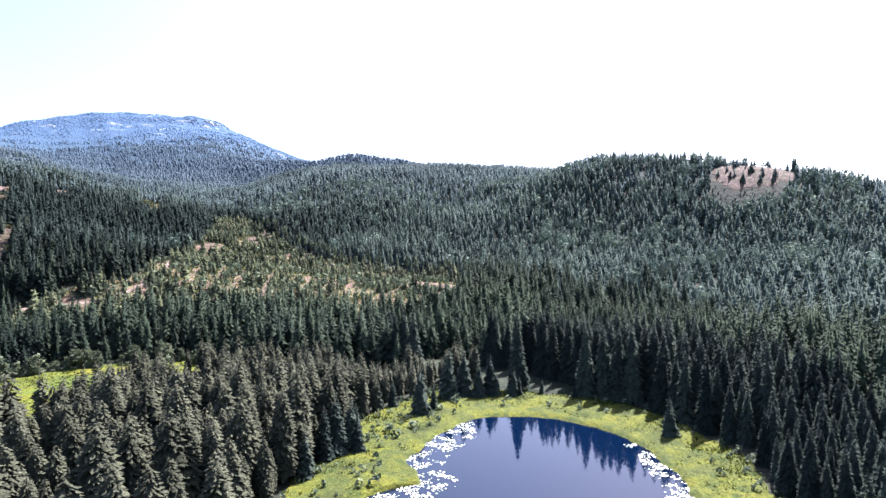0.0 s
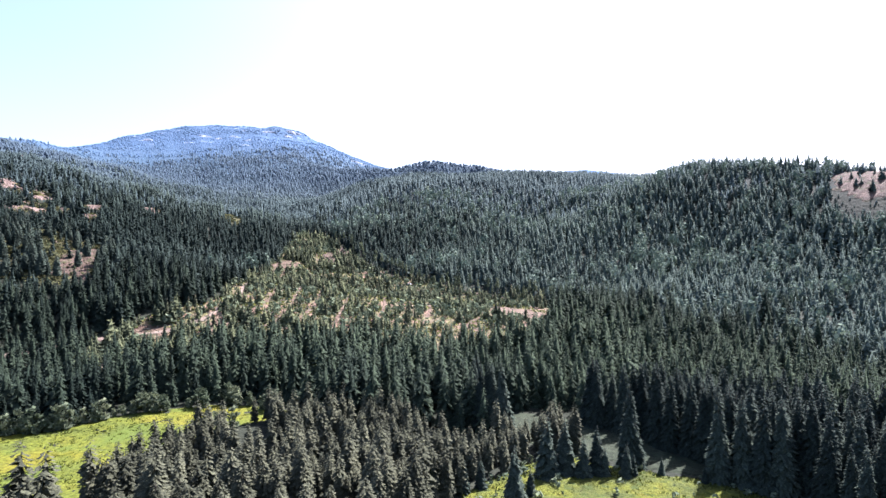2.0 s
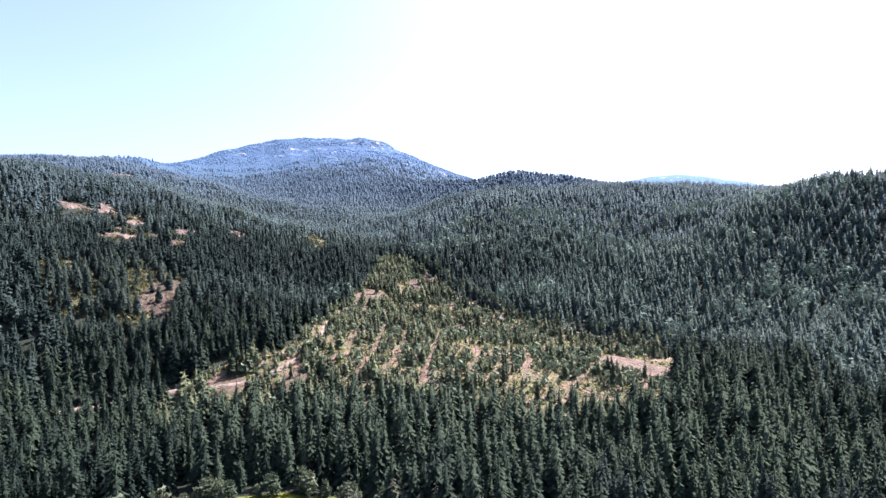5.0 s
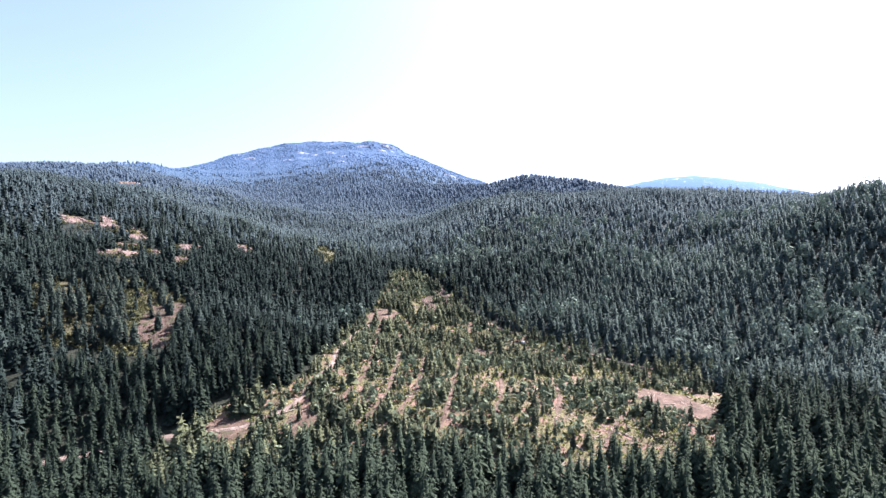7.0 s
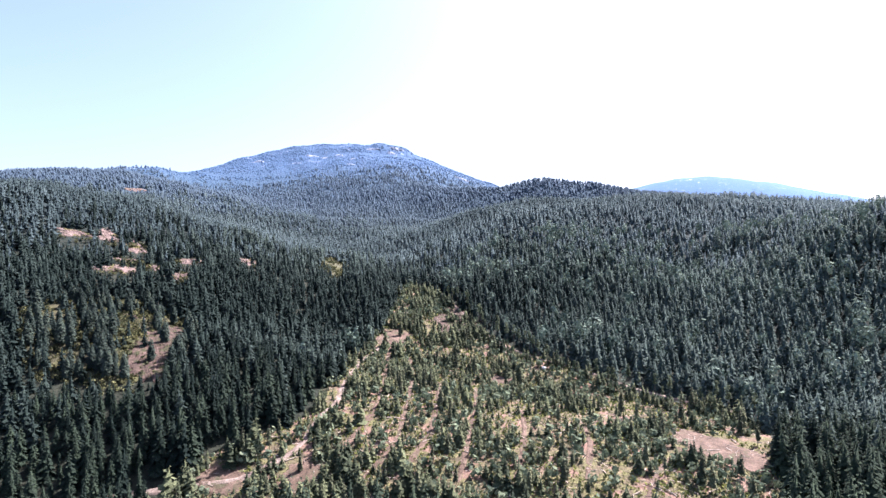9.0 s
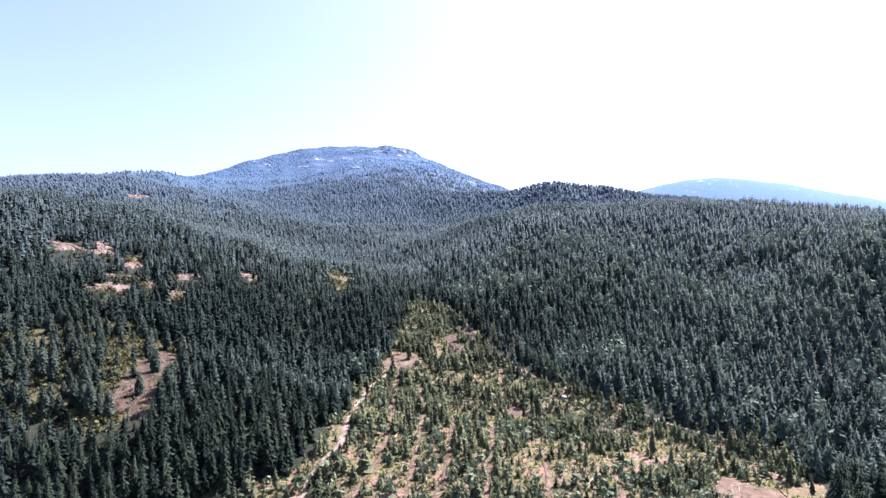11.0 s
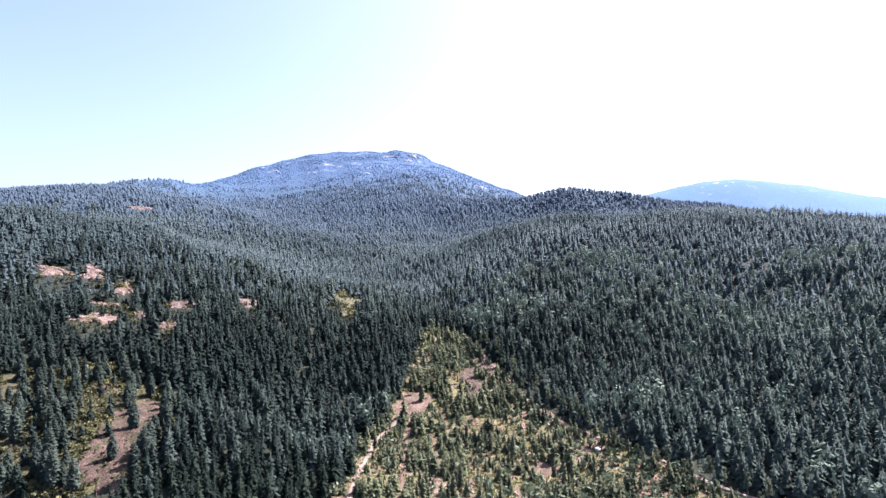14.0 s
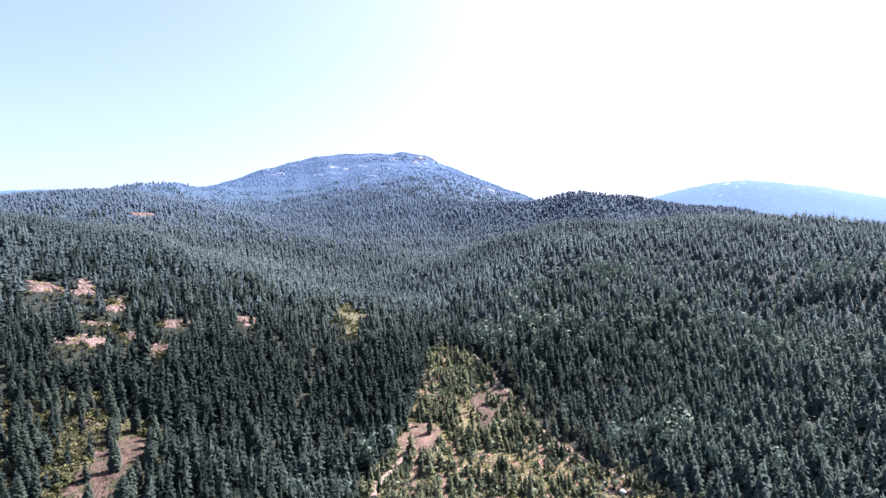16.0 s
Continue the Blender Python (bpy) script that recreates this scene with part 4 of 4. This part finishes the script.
h = rng.uniform(0.8, 2.9, len(x)) * (0.6 + 0.7 * drift(x, y, 11, 2))
h *= np.where(SOIL.has(x, y), 0.6, 1.0)
spread("dry_brush", [ragged(13, 430 + k, 0.55, 0.0, 0.26) for k in range(5)], settle(x, y, -0.3), h, rng.uniform(0, 6.28, len(x)), OLIVE_BRUSH,
       np.clip(0.6 * rng.random(len(x)) + 0.6 * drift(x, y, 8, 4.0) - 0.1, 0, 1), "dense olive and yellow brush on the hillside glade", "brush", h * rng.uniform(0.8, 1.5, len(x)))


def log(length, r, seed):
    v, t = pole(r, r * 0.75, length, 8, 0.04, seed, 4)
    v = v[:, [2, 1, 0]] * (1, 1, 1)
    v[:, 2] += r
    v[:, 0] -= length / 2
    return mesh_of("fallen_log", v, t[:, ::-1], LOG_WOOD, flat=False)


logs = [log(2.2 + 1.3 * k, 0.15 + 0.03 * k, k) for k in range(4)]
x, y, rng = scatter((-240, 290, 30, 640), 11.0, 53)
keep = CUT.has(x, y, 0.95) & (rng.random(len(x)) < 0.62)
for k, (a, b) in enumerate(list(zip(x[keep], y[keep]))[:280]):
    ob = new("fallen_log", logs[k % 4])
    turn = rng.uniform(0, 3.14)
    dx, dy = math.cos(turn) * 3, math.sin(turn) * 3
    slope = math.atan2(float(ground(a + dx, b + dy) - ground(a - dx, b - dy)), 6.0)
    ob.matrix_world = Matrix.Translation((a, b, float(ground(a, b)) + 0.35)) @ Matrix.Rotation(turn, 4, "Z") @ Matrix.Rotation(-slope, 4, "Y")
    tagged(ob, "pale weathered log lying among the slash", "log", "logs left on the logging block")

# thin trunks that the felling left behind, bare or with a tuft of needles at the tip
snags = [tree_thing("thin_tree", crown(9 + k, 40 + 10 * k, 90 + k, 0.10 + 0.012 * k, 0.45 - 0.1 * k, 0.5, size=0.5), pole(0.11, 0.04, 8.8 + k, 6, 0.10, k), SAPLING_ONE,
                    "thin spindly conifer with a mostly bare trunk among slash", "tree", "thin trees left on the logging block") for k in range(4)]
x, y, rng = scatter((-250, 290, 35, 660), 10.5, 57)
keep = CUT.has(x, y, 0.97) & ~LANDING.has(x, y, 1.1)
x, y = x[keep], y[keep]
keep = ~near_track(x, y, 2.0) & (rng.random(len(x)) < 0.55)
x, y = x[keep][:290], y[keep][:290]
plant(snags, settle(x, y), rng.uniform(0.6, 1.25, len(x)), rng.uniform(0, 6.28, len(x)))


def stick(seed):
    rng = np.random.default_rng(seed)
    r, bow = rng.uniform(0.06, 0.12), rng.normal(0, 0.12)
    v = [(px, bow * (1 - px * px) + r * math.cos(k * 2.094), r + 0.1 * px + r * math.sin(k * 2.094)) for px in (-1.0, 0.0, 1.0) for k in range(3)]
    t = [q for s in (0, 3) for k in range(3) for q in ((s + k, s + (k + 1) % 3, s + 3 + k), (s + (k + 1) % 3, s + 3 + (k + 1) % 3, s + 3 + k))]
    return np.array(v), np.array(t)


x, y, rng = scatter((-250, 280, 35, 660), 3.4, 58)
keep = CUT.has(x, y, 0.98) & (drift(x, y, 6, 1) + rng.normal(0, 0.25, len(x)) > 0.52)
x, y = x[keep], y[keep]
spread("slash", [stick(k) for k in range(6)], settle(x, y, -0.45), np.ones(len(x)), rng.uniform(0, 6.28, len(x)), LOG_WOOD, rng.random(len(x)),
       "pale sticks and cut tops strewn over the logged ground", "branches", rng.uniform(0.6, 2.4, len(x)))


def pale_boulder(x, y, r, seed):
    rng = np.random.default_rng(seed)
    bm = bmesh.new()
    bmesh.ops.create_icosphere(bm, subdivisions=2, radius=1)
    for w in bm.verts:
        w.co *= r * rng.uniform(0.85, 1.12)
        w.co.z = max(w.co.z, -0.35 * r) * 0.75
    bm.normal_update()
    v, t = np.array([w.co for w in bm.verts]), np.array([[w.index for w in q.verts] for q in bm.faces])
    bm.free()
    ob = new("boulder", mesh_of("boulder", v, t, PALE_STONE))
    ob.location = (x, y, float(ground(x, y)) + 0.35 * r)
    tagged(ob, "large pale grey boulder beside the forest road", "boulder", "boulders by the forest road")


for k, (bx, by, br) in enumerate([(-200, 615, 2.0), (-198, 609, 1.2), (-95, 500, 1.9), (-91, 502, 1.1), (-104, 506, 0.9)]):
    pale_boulder(bx, by, br, 7 + k)

x, y, rng = scatter((-260, 260, 40, 680), 4.0, 55)
keep = CUT.has(x, y, 1.0) & ~LANDING.has(x, y, 1.05) & ~spotted(x, y)
x, y = x[keep], y[keep]
keep = ~near_track(x, y, 2.2) & (drift(x, y, 17, 8) + rng.normal(0, 0.25, len(x)) > 0.42)
x, y = x[keep], y[keep]
h = rng.uniform(1.2, 5.8, len(x))
spread("leafy_saplings", [ragged(16, 400 + k, 0.42, 0.05, 0.2) for k in range(5)], settle(x, y), h, rng.uniform(0, 6.28, len(x)), LEAF, rng.random(len(x)),
       "bright green leafy saplings between the stumps", "saplings", h * rng.uniform(0.8, 1.2, len(x)))

# ---- grass, lilies ----
x, y, rng = scatter((-40, 90, 80, 222), 2.6, 64)
keep = SHORE.has(x, y, 1.02) & ~LAKE.has(x, y, 1.12)
x, y = x[keep], y[keep]
rim = SHORE.ratio(x, y)
keep = rng.random(len(x)) < np.where((x < 6) | (rim > 0.93), 0.42, 0.06)
x, y = x[keep], y[keep]
h = rng.uniform(0.7, 2.4, len(x))
spread("bog_shrubs", [ragged(14, 420 + k, 0.5, 0.0, 0.22) for k in range(5)], settle(x, y, -0.2), h, rng.uniform(0, 6.28, len(x)), LEAF, rng.random(len(x)),
       "low grey-green bog shrubs in the sedge", "shrubs", h * rng.uniform(0.8, 1.3, len(x)))

x, y, rng = scatter((-40, 40, 90, 222), 1.05, 61)
keep = SHORE.has(x, y, 1.0) & ~LAKE.has(x, y, 1.03)
x, y = x[keep], y[keep]
keep = drift(x, y, 5, 2) + rng.normal(0, 0.25, len(x)) > 0.42
x, y = x[keep], y[keep]
spread("sedge_tufts", [tuft(6, 340 + k, 0.8) for k in range(5)], settle(x, y, -0.05), rng.uniform(0.35, 1.0, len(x)) * (0.6 + 0.9 * smooth(1.25, 1.6, SHORE.ratio(x, y) + 0.6)),
       rng.uniform(0, 6.28, len(x)), SEDGE, rng.random(len(x)), "tussocks of yellow-green sedge round the lake", "grass", rng.uniform(0.5, 1.1, len(x)))
x, y, rng = scatter((-206, 88, -84, 250), 1.5, 62)
keep = MEAD.has(x, y, 1.0)
x, y = x[keep], y[keep]
keep = drift(x, y, 7, 3) + rng.normal(0, 0.25, len(x)) > 0.5
x, y = x[keep], y[keep]
spread("meadow_grass", [tuft(6, 360 + k, 0.9) for k in range(5)], settle(x, y, -0.05), rng.uniform(0.3, 0.8, len(x)), rng.uniform(0, 6.28, len(x)), SEDGE, rng.random(len(x)),
       "tufts of bright meadow grass", "grass", rng.uniform(0.6, 1.2, len(x)))


def pad(seed):
    rng = np.random.default_rng(seed)
    a = np.linspace(0.25, 2 * np.pi - 0.25, 11)
    r = 0.5 * rng.uniform(0.88, 1.08, 11)
    v = np.concatenate([[(0, 0, 0.03)], np.stack([np.cos(a) * r, np.sin(a) * r, rng.uniform(0.02, 0.10, 11)], 1)])
    return v, np.array([(0, k, k + 1) for k in range(1, 11)])


x, y, rng = scatter((-20, 90, 58, 178), 0.42, 63)
ratio = LAKE.ratio(x, y)
left = (x < 9) & (ratio < 0.99) & (ratio > 0.70 - 0.16 * smooth(140, 115, y)) & (y > 104)
right = (x > 36) & (ratio < 0.98) & (ratio > 0.80 + 0.08 * smooth(125, 150, y)) & (y > 104) & (y < 153)
keep = (left | right) & (rng.random(len(x)) < 0.03 + 0.50 * smooth(0.44, 0.68, drift(x, y, 1.1, 1) * 0.6 + drift(x, y, 3.1, 4) * 0.4))
x, y = x[keep], y[keep]
spread("lily_pads", [pad(k) for k in range(5)], np.stack([x, y, 0 * x + 0.01], -1), np.ones(len(x)), rng.uniform(0, 6.28, len(x)), PAD, rng.random(len(x)),
       "floating lily pads along the lake's edge, sky glints painted in as pale colour", "lily pads", rng.uniform(0.24, 0.6, len(x)))
